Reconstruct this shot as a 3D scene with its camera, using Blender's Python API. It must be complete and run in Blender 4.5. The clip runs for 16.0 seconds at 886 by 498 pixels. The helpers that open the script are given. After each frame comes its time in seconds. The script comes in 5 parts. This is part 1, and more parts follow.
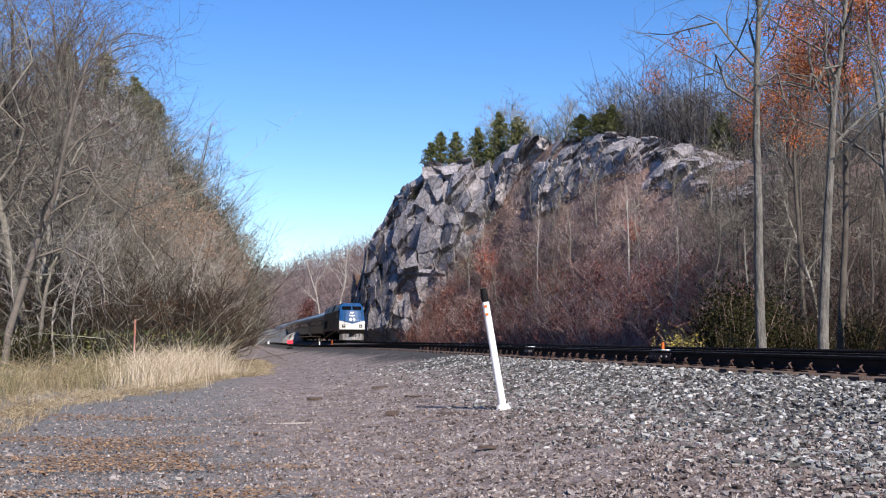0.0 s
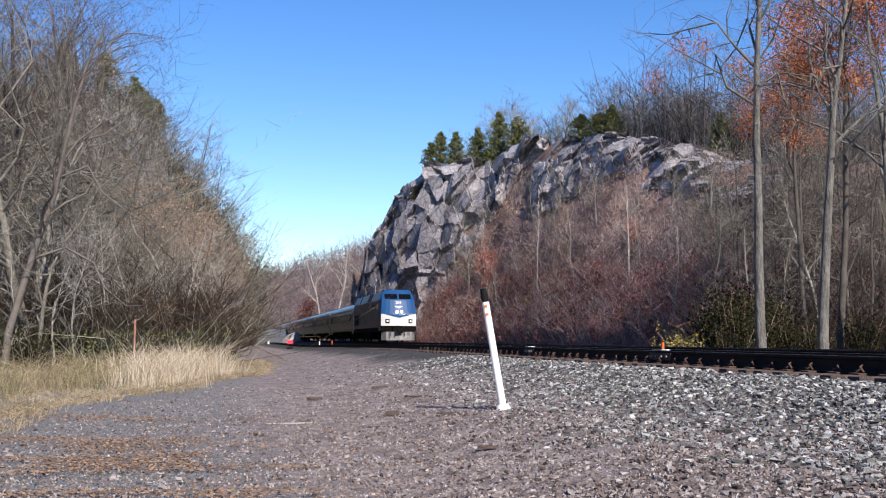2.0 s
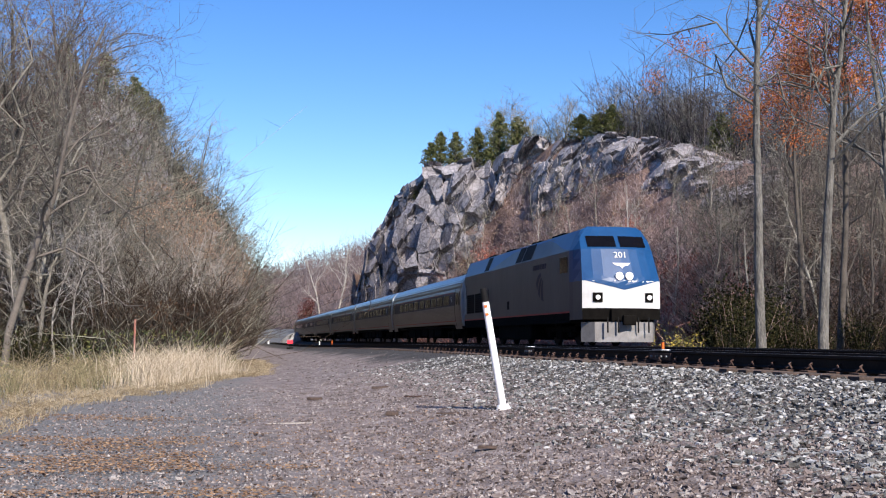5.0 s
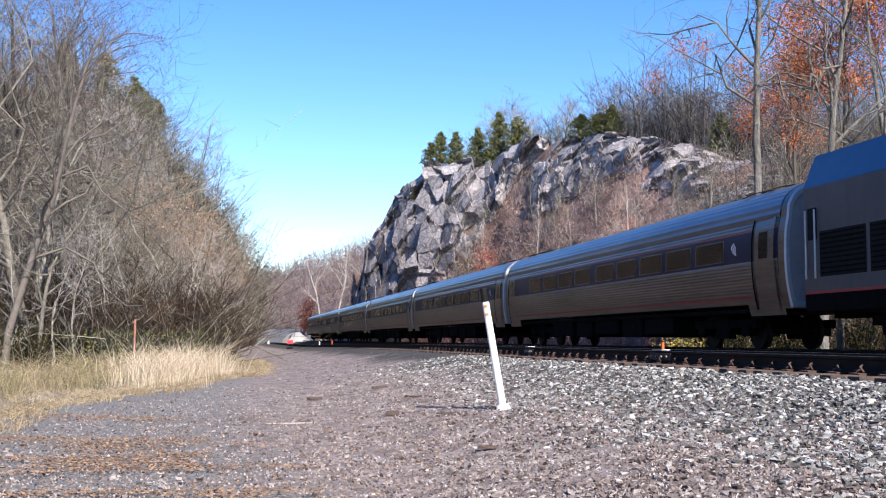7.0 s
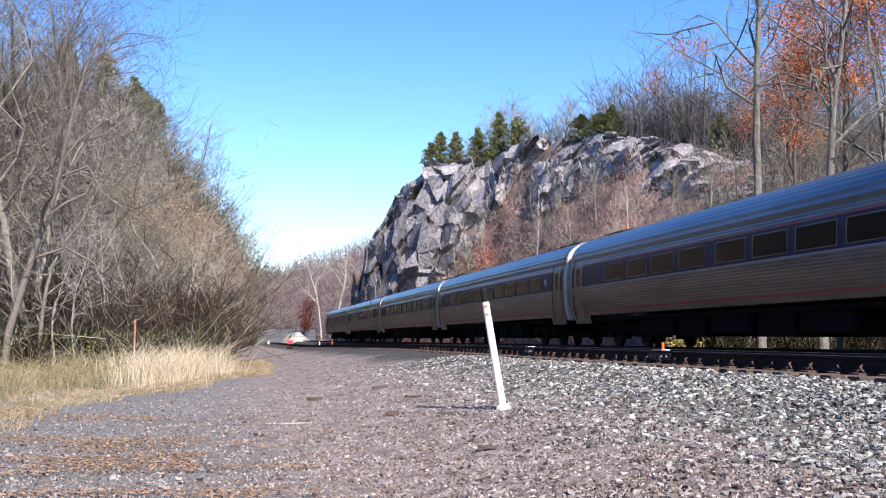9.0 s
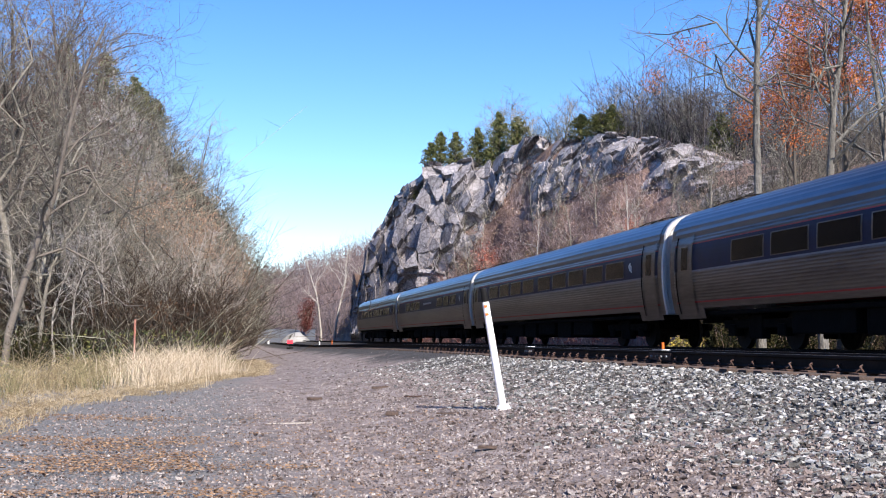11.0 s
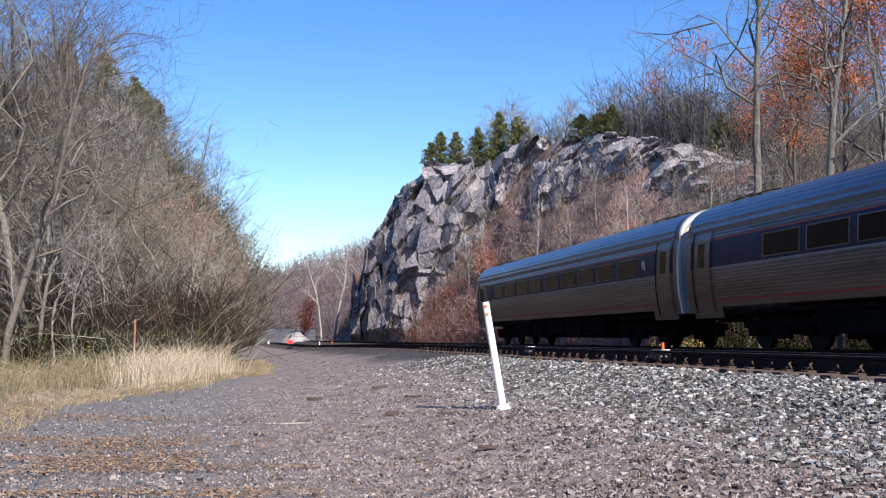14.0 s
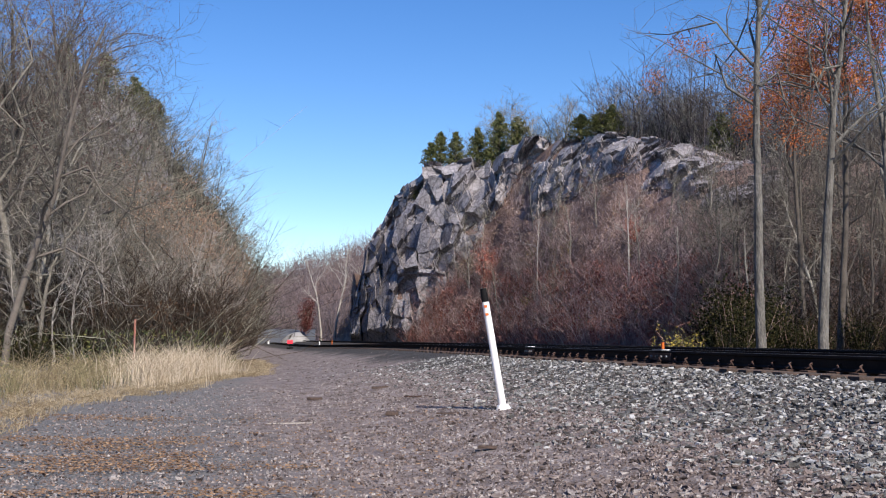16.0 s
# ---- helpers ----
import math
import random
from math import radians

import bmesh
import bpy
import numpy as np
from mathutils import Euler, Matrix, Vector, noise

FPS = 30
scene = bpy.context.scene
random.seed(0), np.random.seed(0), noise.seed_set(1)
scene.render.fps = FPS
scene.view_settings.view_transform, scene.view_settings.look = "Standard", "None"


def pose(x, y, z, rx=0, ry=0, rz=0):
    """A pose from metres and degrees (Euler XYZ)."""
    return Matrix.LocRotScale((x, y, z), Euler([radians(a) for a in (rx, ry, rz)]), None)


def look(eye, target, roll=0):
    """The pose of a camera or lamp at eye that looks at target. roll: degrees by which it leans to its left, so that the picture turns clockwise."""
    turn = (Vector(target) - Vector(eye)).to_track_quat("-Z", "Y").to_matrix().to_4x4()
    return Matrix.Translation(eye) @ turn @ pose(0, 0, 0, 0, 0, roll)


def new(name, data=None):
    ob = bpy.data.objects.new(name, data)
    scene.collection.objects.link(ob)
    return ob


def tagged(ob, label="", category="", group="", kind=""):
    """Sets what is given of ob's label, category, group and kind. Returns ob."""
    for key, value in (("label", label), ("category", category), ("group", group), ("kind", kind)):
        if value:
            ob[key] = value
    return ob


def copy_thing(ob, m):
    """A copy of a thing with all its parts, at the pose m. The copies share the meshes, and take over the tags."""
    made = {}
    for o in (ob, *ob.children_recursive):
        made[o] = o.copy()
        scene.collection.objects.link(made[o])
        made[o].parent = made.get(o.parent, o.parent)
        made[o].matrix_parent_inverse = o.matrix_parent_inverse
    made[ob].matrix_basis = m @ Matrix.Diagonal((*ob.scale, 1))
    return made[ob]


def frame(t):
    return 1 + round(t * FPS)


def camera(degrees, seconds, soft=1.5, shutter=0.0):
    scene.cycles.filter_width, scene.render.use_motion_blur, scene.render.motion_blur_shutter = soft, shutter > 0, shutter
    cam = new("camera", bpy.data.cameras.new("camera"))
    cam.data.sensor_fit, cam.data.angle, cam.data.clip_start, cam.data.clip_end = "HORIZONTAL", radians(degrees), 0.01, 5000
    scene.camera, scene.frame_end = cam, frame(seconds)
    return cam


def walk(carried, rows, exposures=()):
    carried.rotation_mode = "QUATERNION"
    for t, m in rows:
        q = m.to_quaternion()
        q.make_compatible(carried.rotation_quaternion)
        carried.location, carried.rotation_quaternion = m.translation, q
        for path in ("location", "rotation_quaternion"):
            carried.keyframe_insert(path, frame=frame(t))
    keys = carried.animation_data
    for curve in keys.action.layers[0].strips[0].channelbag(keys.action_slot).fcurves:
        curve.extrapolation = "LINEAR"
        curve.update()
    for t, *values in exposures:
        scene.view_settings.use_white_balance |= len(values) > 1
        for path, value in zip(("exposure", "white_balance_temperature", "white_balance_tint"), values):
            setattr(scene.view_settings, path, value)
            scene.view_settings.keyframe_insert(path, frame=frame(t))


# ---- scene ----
# x: across the tracks, to the far side; y: along the tracks; z: up. The camera stands still at the origin.
EYE = 1.1
TURN, TILT, ROLL = 11.1, 4.78, 0.2
cam = camera(44.4, 16.0, soft=1.1)
STAND = Matrix.Translation((0, 0, EYE)) @ pose(0, 0, 0, 90 + TILT, 0, -TURN) @ pose(0, 0, 0, 0, 0, ROLL)
walk(cam, [(0.0, STAND), (16.0, STAND)],
     exposures=[(0.0, 0.62), (4.0, 0.62), (5.5, 0.7), (6.5, 0.88), (7.0, 1.08), (9.0, 1.12), (11.0, 1.0), (12.5, 0.8), (14.5, 0.72), (15.5, 0.5), (16.0, 0.42)])

# ---- light ----
SUN = Vector((0.19, -0.83, 0.60)).normalized()
world = bpy.data.worlds.new("sky")
scene.world = world
world.use_nodes = True
wn = world.node_tree.nodes
sky = wn.new("ShaderNodeTexSky")
sky.sky_type = "NISHITA"
sky.sun_disc = False
sky.sun_elevation = math.asin(SUN.z)
sky.sun_rotation = math.atan2(SUN.x, SUN.y)
sky.altitude = 600
sky.air_density, sky.dust_density, sky.ozone_density = 1.0, 0.0, 2.2
wn["Background"].inputs["Strength"].default_value = 0.115
clear = wn.new("ShaderNodeHueSaturation")
clear.inputs["Saturation"].default_value = 1.32
clear.inputs["Hue"].default_value = 0.512
world.node_tree.links.new(sky.outputs["Color"], clear.inputs["Color"])
world.node_tree.links.new(clear.outputs["Color"], wn["Background"].inputs["Color"])
sun = new("sun", bpy.data.lights.new("sun", "SUN"))
sun.data.energy, sun.data.angle, sun.data.color = 5.0, radians(0.5), (1.0, 0.90, 0.80)
sun.matrix_world = look((60, -40, 80), Vector((60, -40, 80)) - SUN)


# ---- materials ----
def material(name, colours, rough=0.8, metal=0.0, scale=5.0, bump=0.0, bump_scale=30.0, island=0.0, spec=0.4, stretch=None, obj_rand=0.0):
    """Noise-mixed colours at two scales with fine relief."""
    m = bpy.data.materials.new(name)
    m.use_nodes = True
    n, l = m.node_tree.nodes, m.node_tree.links
    b = n["Principled BSDF"]
    b.inputs["Roughness"].default_value, b.inputs["Metallic"].default_value = rough, metal
    b.inputs["Specular IOR Level"].default_value = spec
    co = n.new("ShaderNodeTexCoord")
    src = co.outputs["Object"]
    if stretch:
        mp = n.new("ShaderNodeMapping")
        mp.inputs["Scale"].default_value = stretch
        l.new(src, mp.inputs["Vector"])
        src = mp.outputs["Vector"]
    t1 = n.new("ShaderNodeTexNoise")
    t1.inputs["Scale"].default_value, t1.inputs["Detail"].default_value = scale, 6
    t2 = n.new("ShaderNodeTexNoise")
    t2.inputs["Scale"].default_value, t2.inputs["Detail"].default_value = scale * 7.3, 4
    for t in (t1, t2):
        l.new(src, t.inputs["Vector"])
    mix = n.new("ShaderNodeMath")
    mix.operation = "MULTIPLY_ADD"
    mix.inputs[1].default_value = 0.4
    l.new(t2.outputs["Fac"], mix.inputs[0])
    half = n.new("ShaderNodeMath")
    half.operation = "MULTIPLY"
    half.inputs[1].default_value = 0.6
    l.new(t1.outputs["Fac"], half.inputs[0])
    l.new(half.outputs[0], mix.inputs[2])
    fac = mix.outputs[0]
    for amount, make in ((island, "ShaderNodeNewGeometry"), (obj_rand, "ShaderNodeObjectInfo")):
        if amount:
            g = n.new(make)
            a = n.new("ShaderNodeMath")
            a.operation = "MULTIPLY_ADD"
            a.inputs[1].default_value = amount
            l.new(g.outputs["Random Per Island" if make.endswith("Geometry") else "Random"], a.inputs[0])
            s = n.new("ShaderNodeMath")
            s.operation = "SUBTRACT"
            s.inputs[1].default_value = amount / 2
            l.new(fac, a.inputs[2])
            l.new(a.outputs[0], s.inputs[0])
            fac = s.outputs[0]
    ramp = n.new("ShaderNodeValToRGB")
    e = ramp.color_ramp.elements
    k = len(colours)
    lo, hi = (0.32, 0.68) if not island and not obj_rand else (0.2, 0.8)
    while len(e) < k:
        e.new(0.5)
    for i, c in enumerate(colours):
        e[i].position = lo + (hi - lo) * i / max(1, k - 1)
        e[i].color = (*c, 1)
    l.new(fac, ramp.inputs["Fac"])
    l.new(ramp.outputs["Color"], b.inputs["Base Color"])
    if bump:
        bt = n.new("ShaderNodeTexNoise")
        bt.inputs["Scale"].default_value, bt.inputs["Detail"].default_value = bump_scale, 8
        l.new(src, bt.inputs["Vector"])
        bp = n.new("ShaderNodeBump")
        bp.inputs["Strength"].default_value = bump
        bp.inputs["Distance"].default_value = 1.0 / bump_scale
        l.new(bt.outputs["Fac"], bp.inputs["Height"])
        l.new(bp.outputs["Normal"], b.inputs["Normal"])
    return m


M = {}
M["stone"] = material("ballast_stone", [(0.03, 0.028, 0.027), (0.085, 0.085, 0.083), (0.155, 0.157, 0.154), (0.235, 0.24, 0.235), (0.50, 0.50, 0.49)], 0.9, scale=14, island=0.6, bump=0.4, bump_scale=90)
M["lot_stone"] = material("lot_stone", [(0.035, 0.026, 0.023), (0.11, 0.085, 0.078), (0.165, 0.133, 0.124), (0.23, 0.195, 0.185), (0.37, 0.345, 0.33)], 0.9, scale=14, island=0.6, bump=0.4, bump_scale=90)
M["leaf_fallen"] = material("fallen_leaf", [(0.12, 0.07, 0.042), (0.23, 0.135, 0.075), (0.33, 0.22, 0.13)], 0.8, scale=20, island=0.7)
M["grass"] = material("dry_grass", [(0.09, 0.068, 0.034), (0.27, 0.21, 0.115), (0.50, 0.41, 0.25)], 0.8, scale=1.2, island=0.5)
M["grass_straw"] = material("straw_grass", [(0.12, 0.085, 0.045), (0.30, 0.235, 0.14), (0.48, 0.40, 0.27)], 0.8, scale=0.8, island=0.6)
M["grass_pale"] = material("pale_grass", [(0.30, 0.235, 0.15), (0.56, 0.46, 0.32), (0.78, 0.68, 0.52)], 0.8, scale=1.2, island=0.6)
M["grass_green"] = material("green_grass", [(0.06, 0.065, 0.025), (0.17, 0.165, 0.07), (0.36, 0.31, 0.16)], 0.8, scale=0.8, island=0.6)
M["brush"] = material("brush_twig", [(0.12, 0.085, 0.075), (0.38, 0.262, 0.238), (0.60, 0.49, 0.45)], 0.9, scale=0.15, island=0.6)
M["brush_red"] = material("red_brush", [(0.14, 0.055, 0.05), (0.36, 0.15, 0.13), (0.50, 0.29, 0.24)], 0.9, scale=0.3, island=0.6)
# brown woods greyed towards purple: distance haze is in the colour
M["brush_hazed"] = material("hazed_brush", [(0.12, 0.10, 0.11), (0.20, 0.16, 0.165), (0.28, 0.20, 0.185)], 0.9, scale=0.03, island=0.5)
M["bark_pale"] = material("pale_bark", [(0.26, 0.235, 0.205), (0.40, 0.37, 0.335), (0.56, 0.53, 0.49)], 0.9, scale=1.5, bump=0.5, bump_scale=20)
M["bark_dark"] = material("dark_bark", [(0.05, 0.042, 0.035), (0.11, 0.095, 0.08), (0.17, 0.15, 0.13)], 0.9, scale=2.0, bump=0.7, bump_scale=20, obj_rand=0.4)
M["leaf_orange"] = material("orange_leaf", [(0.22, 0.05, 0.018), (0.42, 0.12, 0.035), (0.55, 0.22, 0.07)], 0.7, scale=1.0, island=0.7)
M["leaf_brown"] = material("brown_leaf", [(0.13, 0.075, 0.055), (0.24, 0.15, 0.11), (0.42, 0.29, 0.19)], 0.8, scale=1.0, island=0.7)
M["leaf_red"] = material("red_leaf", [(0.15, 0.035, 0.03), (0.32, 0.09, 0.07), (0.40, 0.19, 0.13)], 0.8, scale=1.0, island=0.7)
M["leaf_yellow"] = material("yellow_leaf", [(0.06, 0.06, 0.018), (0.15, 0.13, 0.03), (0.38, 0.28, 0.05)], 0.8, scale=1.0, island=0.7)
M["leaf_green"] = material("evergreen", [(0.035, 0.05, 0.016), (0.09, 0.105, 0.032), (0.17, 0.165, 0.055)], 0.8, scale=1.2, island=0.8)
def ground_material():
    """Brown gravel, blue-grey worn drive in the west, painted gap shade under the ballast."""
    m = material("gravel", [(0.055, 0.043, 0.038), (0.19, 0.157, 0.145), (0.34, 0.30, 0.285)], 0.95, scale=3.5, bump=0.8, bump_scale=45)
    n, l = m.node_tree.nodes, m.node_tree.links
    b = n["Principled BSDF"]
    old = b.inputs["Base Color"].links[0].from_socket
    co = n.new("ShaderNodeTexCoord")
    sep = n.new("ShaderNodeSeparateXYZ")
    l.new(co.outputs["Object"], sep.inputs[0])
    patch = n.new("ShaderNodeTexNoise")
    patch.inputs["Scale"].default_value, patch.inputs["Detail"].default_value = 0.55, 7
    l.new(co.outputs["Object"], patch.inputs["Vector"])
    fine = n.new("ShaderNodeTexNoise")
    fine.inputs["Scale"].default_value, fine.inputs["Detail"].default_value = 24, 5
    l.new(co.outputs["Object"], fine.inputs["Vector"])
    wobble = n.new("ShaderNodeMath")
    wobble.operation = "MULTIPLY_ADD"
    wobble.inputs[1].default_value = 3.4
    l.new(patch.outputs["Fac"], wobble.inputs[0])
    l.new(sep.outputs["X"], wobble.inputs[2])
    # the second zone is darkened for the shade between ballast stones
    for low, high, dark, light in ((2.7, 1.3, (0.07, 0.069, 0.066), (0.235, 0.232, 0.225)), (5.9, 7.0, (0.012, 0.011, 0.010), (0.075, 0.07, 0.066))):
        span = n.new("ShaderNodeMapRange")
        span.inputs["From Min"].default_value, span.inputs["From Max"].default_value = low, high
        l.new(wobble.outputs[0], span.inputs["Value"])
        zone_ramp = n.new("ShaderNodeValToRGB")
        zone_ramp.color_ramp.elements[0].position, zone_ramp.color_ramp.elements[1].position = 0.36, 0.66
        zone_ramp.color_ramp.elements[0].color, zone_ramp.color_ramp.elements[1].color = (*dark, 1), (*light, 1)
        l.new(fine.outputs["Fac"], zone_ramp.inputs["Fac"])
        mix = n.new("ShaderNodeMixRGB")
        l.new(span.outputs["Result"], mix.inputs["Fac"])
        l.new(old, mix.inputs["Color1"])
        l.new(zone_ramp.outputs["Color"], mix.inputs["Color2"])
        old = mix.outputs["Color"]
    l.new(old, b.inputs["Base Color"])
    return m


M["gravel"] = ground_material()
M["litter"] = material("leaf_litter", [(0.08, 0.055, 0.045), (0.20, 0.128, 0.105), (0.33, 0.24, 0.205)], 0.95, scale=0.35, bump=0.9, bump_scale=3)


def rock_material():
    """Grey limestone: mottled, with dark cracks at two scales."""
    m = material("limestone", [(0.13, 0.12, 0.128), (0.25, 0.235, 0.25), (0.325, 0.308, 0.326), (0.40, 0.382, 0.395)], 0.92, scale=0.45, bump=0.5, bump_scale=2.2)
    n, l = m.node_tree.nodes, m.node_tree.links
    b = n["Principled BSDF"]
    old = b.inputs["Base Color"].links[0].from_socket
    co = n.new("ShaderNodeTexCoord")
    warp = n.new("ShaderNodeTexNoise")
    warp.inputs["Scale"].default_value = 0.5
    add = n.new("ShaderNodeMixRGB")
    add.blend_type, add.inputs["Fac"].default_value = "ADD", 0.9
    l.new(co.outputs["Object"], add.inputs["Color1"])
    l.new(warp.outputs["Color"], add.inputs["Color2"])
    l.new(co.outputs["Object"], warp.inputs["Vector"])
    for scale, width in ((0.45, 0.06), (1.2, 0.07)):
        v = n.new("ShaderNodeTexVoronoi")
        v.feature = "DISTANCE_TO_EDGE"
        v.inputs["Scale"].default_value = scale
        l.new(add.outputs["Color"], v.inputs["Vector"])
        r = n.new("ShaderNodeValToRGB")
        r.color_ramp.elements[0].color, r.color_ramp.elements[1].color = (0.16, 0.15, 0.15, 1), (1, 1, 1, 1)
        r.color_ramp.elements[1].position = width
        l.new(v.outputs["Distance"], r.inputs["Fac"])
        mul = n.new("ShaderNodeMixRGB")
        mul.blend_type, mul.inputs["Fac"].default_value = "MULTIPLY", 0.6
        l.new(old, mul.inputs["Color1"])
        l.new(r.outputs["Color"], mul.inputs["Color2"])
        old = mul.outputs["Color"]
    l.new(old, b.inputs["Base Color"])
    return m


M["rock"] = rock_material()
# leaf litter darkened by the woods' shade, for the west hillside
M["litter_shade"] = material("leaf_litter_shade", [(0.022, 0.018, 0.013), (0.055, 0.044, 0.032), (0.10, 0.08, 0.06)], 0.95, scale=0.4, bump=0.9, bump_scale=3)
M["brush_west"] = material("west_brush", [(0.018, 0.017, 0.012), (0.085, 0.082, 0.062), (0.33, 0.315, 0.25)], 0.9, scale=0.2, island=0.9)
# darker copy of the brush: the hollow's shade is in its colour
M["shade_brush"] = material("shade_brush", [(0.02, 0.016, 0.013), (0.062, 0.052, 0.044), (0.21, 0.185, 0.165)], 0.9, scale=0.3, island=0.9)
M["crest_wood"] = material("crest_wood", [(0.04, 0.035, 0.038), (0.10, 0.085, 0.09), (0.22, 0.19, 0.195)], 0.9, scale=0.2, island=0.8)
# near-black stems that carry the shade inside the wood and the hollow
M["shade_stem"] = material("shaded_stem", [(0.014, 0.010, 0.007), (0.04, 0.028, 0.020), (0.095, 0.07, 0.05)], 0.9, scale=0.3, island=0.7, spec=0.1)
# dark evergreen leaf, taken darker still to hold the shade around it
M["leaf_green_shade"] = material("evergreen_shade", [(0.010, 0.012, 0.005), (0.024, 0.024, 0.010), (0.055, 0.046, 0.019)], 0.8, scale=0.8, island=0.7, spec=0.08)
# brown leaf with the shade of wood and hollow in its colour
M["leaf_brown_shade"] = material("brown_leaf_shade", [(0.03, 0.018, 0.012), (0.066, 0.038, 0.024), (0.13, 0.08, 0.05)], 0.8, scale=0.8, island=0.7, spec=0.08)
M["leaf_maroon"] = material("maroon_leaf", [(0.05, 0.012, 0.012), (0.11, 0.025, 0.022), (0.15, 0.05, 0.04)], 0.8, scale=1.0, island=0.7)
M["steel"] = material("rail_steel", [(0.010, 0.008, 0.007), (0.026, 0.02, 0.017)], 0.8, 0.0, scale=4, bump=0.2, bump_scale=60, spec=0.1)
M["railhead"] = material("rail_head", [(0.18, 0.19, 0.21), (0.28, 0.29, 0.31)], 0.35, 0.8, scale=3)
M["tie"] = material("tie_timber", [(0.03, 0.022, 0.018), (0.12, 0.085, 0.07)], 0.9, scale=4, bump=0.5, bump_scale=40)
M["bark"] = material("bark", [(0.05, 0.046, 0.038), (0.19, 0.175, 0.145), (0.38, 0.355, 0.30)], 0.9, scale=4.0, bump=0.9, bump_scale=18, obj_rand=0.5)
M["bank"] = material("bank_gravel", [(0.075, 0.085, 0.10), (0.12, 0.13, 0.15)], 0.95, scale=0.4, bump=0.5, bump_scale=6)
M["heap"] = material("heap_gravel", [(0.24, 0.24, 0.24), (0.36, 0.36, 0.36)], 0.95, scale=0.8, bump=0.6, bump_scale=8)
M["silver"] = material("coach_steel", [(0.36, 0.36, 0.38), (0.46, 0.46, 0.48)], 0.32, 0.85, scale=1)
M["white"] = material("white_paint", [(0.72, 0.72, 0.70), (0.82, 0.82, 0.80)], 0.5, scale=6)


# ---- mesh helpers ----
def part(name, bm, mat, parent=None, label="", smooth=False):
    me = bpy.data.meshes.new(name)
    bm.to_mesh(me)
    bm.free()
    for m in (mat if isinstance(mat, (list, tuple)) else [mat]):
        me.materials.append(m)
    if smooth:
        me.shade_smooth()
    ob = new(name, me)
    ob.parent = parent
    if label:
        ob["label"] = label
    return ob


def raw(name, verts, faces, mat, smooth=False):
    me = bpy.data.meshes.new(name)
    me.from_pydata(verts, [], faces)
    for m in (mat if isinstance(mat, (list, tuple)) else [mat]):
        me.materials.append(m)
    if smooth:
        me.shade_smooth()
    return new(name, me)


def box(bm, x0, x1, y0, y1, z0, z1, bevel=0.0, mat=0):
    r = bmesh.ops.create_cube(bm, size=1.0, matrix=Matrix.Translation(((x0 + x1) / 2, (y0 + y1) / 2, (z0 + z1) / 2)) @ Matrix.Diagonal((x1 - x0, y1 - y0, z1 - z0, 1)))
    fs = {f for v in r["verts"] for f in v.link_faces}
    for f in fs:
        f.material_index = mat
    if bevel:
        es = list({e for f in fs for e in f.edges})
        bmesh.ops.bevel(bm, geom=es, offset=bevel, segments=2, affect="EDGES", profile=0.6)


def fbm(x, y, z=0.0, o=4):
    return noise.fractal(Vector((x, y, z)), 1.0, 2.0, o)


# ---- ground ----
NEAR, FAR = 7.82, 14.0          # centre lines of the two tracks
NEAR_TOP, FAR_TOP = 0.93, 0.90  # rail heads


def smooth(a, b, t):
    t = min(1.0, max(0.0, (t - a) / (b - a)))
    return t * t * (3 - 2 * t)


def dip(y):
    return -0.42 * smooth(35, 120, y)


def ground_z(x, y):
    z = 0.0 + 0.30 * smooth(1.2, 4.0, x) + 0.37 * smooth(3.6, 6.4, x)
    z += dip(y) * smooth(2.5, 6, x) * (1 - smooth(9, 11.5, x))
    z += -0.34 * smooth(9.0, 10.5, x) * (1 - smooth(11.2, 12.2, x))
    z -= 0.9 * smooth(16.2, 18.5, x) * (1 - smooth(19, 24, x) * 0.6)
    return z


def axis(a, b, fine0, fine1, step, grow):
    out = [fine0]
    while out[-1] < fine1:
        out.append(out[-1] + step)
    d = step
    while out[-1] < b:
        d *= grow
        out.append(out[-1] + d)
    d = step
    while out[0] > a:
        d *= grow
        out.insert(0, out[0] - d)
    return out


gx = axis(-2500, 2500, -14, 20, 0.3, 1.3)
gy = axis(-2500, 2500, 2, 60, 0.4, 1.12)
gv = [(x, y, ground_z(x, y) + (0.03 * fbm(x * 0.8, y * 0.8) if abs(x) < 25 and abs(y) < 100 else 0)) for y in gy for x in gx]
nx = len(gx)
gf = [(j * nx + i, j * nx + i + 1, (j + 1) * nx + i + 1, (j + 1) * nx + i) for j in range(len(gy) - 1) for i in range(nx - 1)]
ground = tagged(raw("ground", gv, gf, M["gravel"], True), "grey gravel lot rising to the ballasted tracks", "ground", kind="structure")

# ---- hills: (bearing from the camera's axis as a ratio, base depth, top depth, height) ----
TH = radians(TURN)


def at(px, depth):
    """Plan place at a ratio right of the camera's axis and a depth along it."""
    return Vector((depth * (px * math.cos(TH) + math.sin(TH)), depth * (math.cos(TH) - px * math.sin(TH)), 0))


def interp(rows, u):
    k = min(int(u), len(rows) - 2)
    t = u - k
    return [a + (b - a) * t for a, b in zip(rows[k], rows[k + 1])]


RIGHT = [(-0.055, 250, 260, 14), (-0.082, 178, 186, 12), (-0.083, 160, 163, 3.5), (-0.066, 153, 159, 14.5), (-0.044, 147, 155, 20.5), (-0.012, 141, 151, 24.2), (0.04, 129, 147, 24.4), (0.086, 113, 137, 25.2),
         (0.15, 92, 122, 23.5), (0.222, 74, 110, 20.5), (0.27, 64, 102, 17.5), (0.35, 54, 96, 15.8), (0.48, 46, 90, 16), (0.9, 42, 80, 16)]
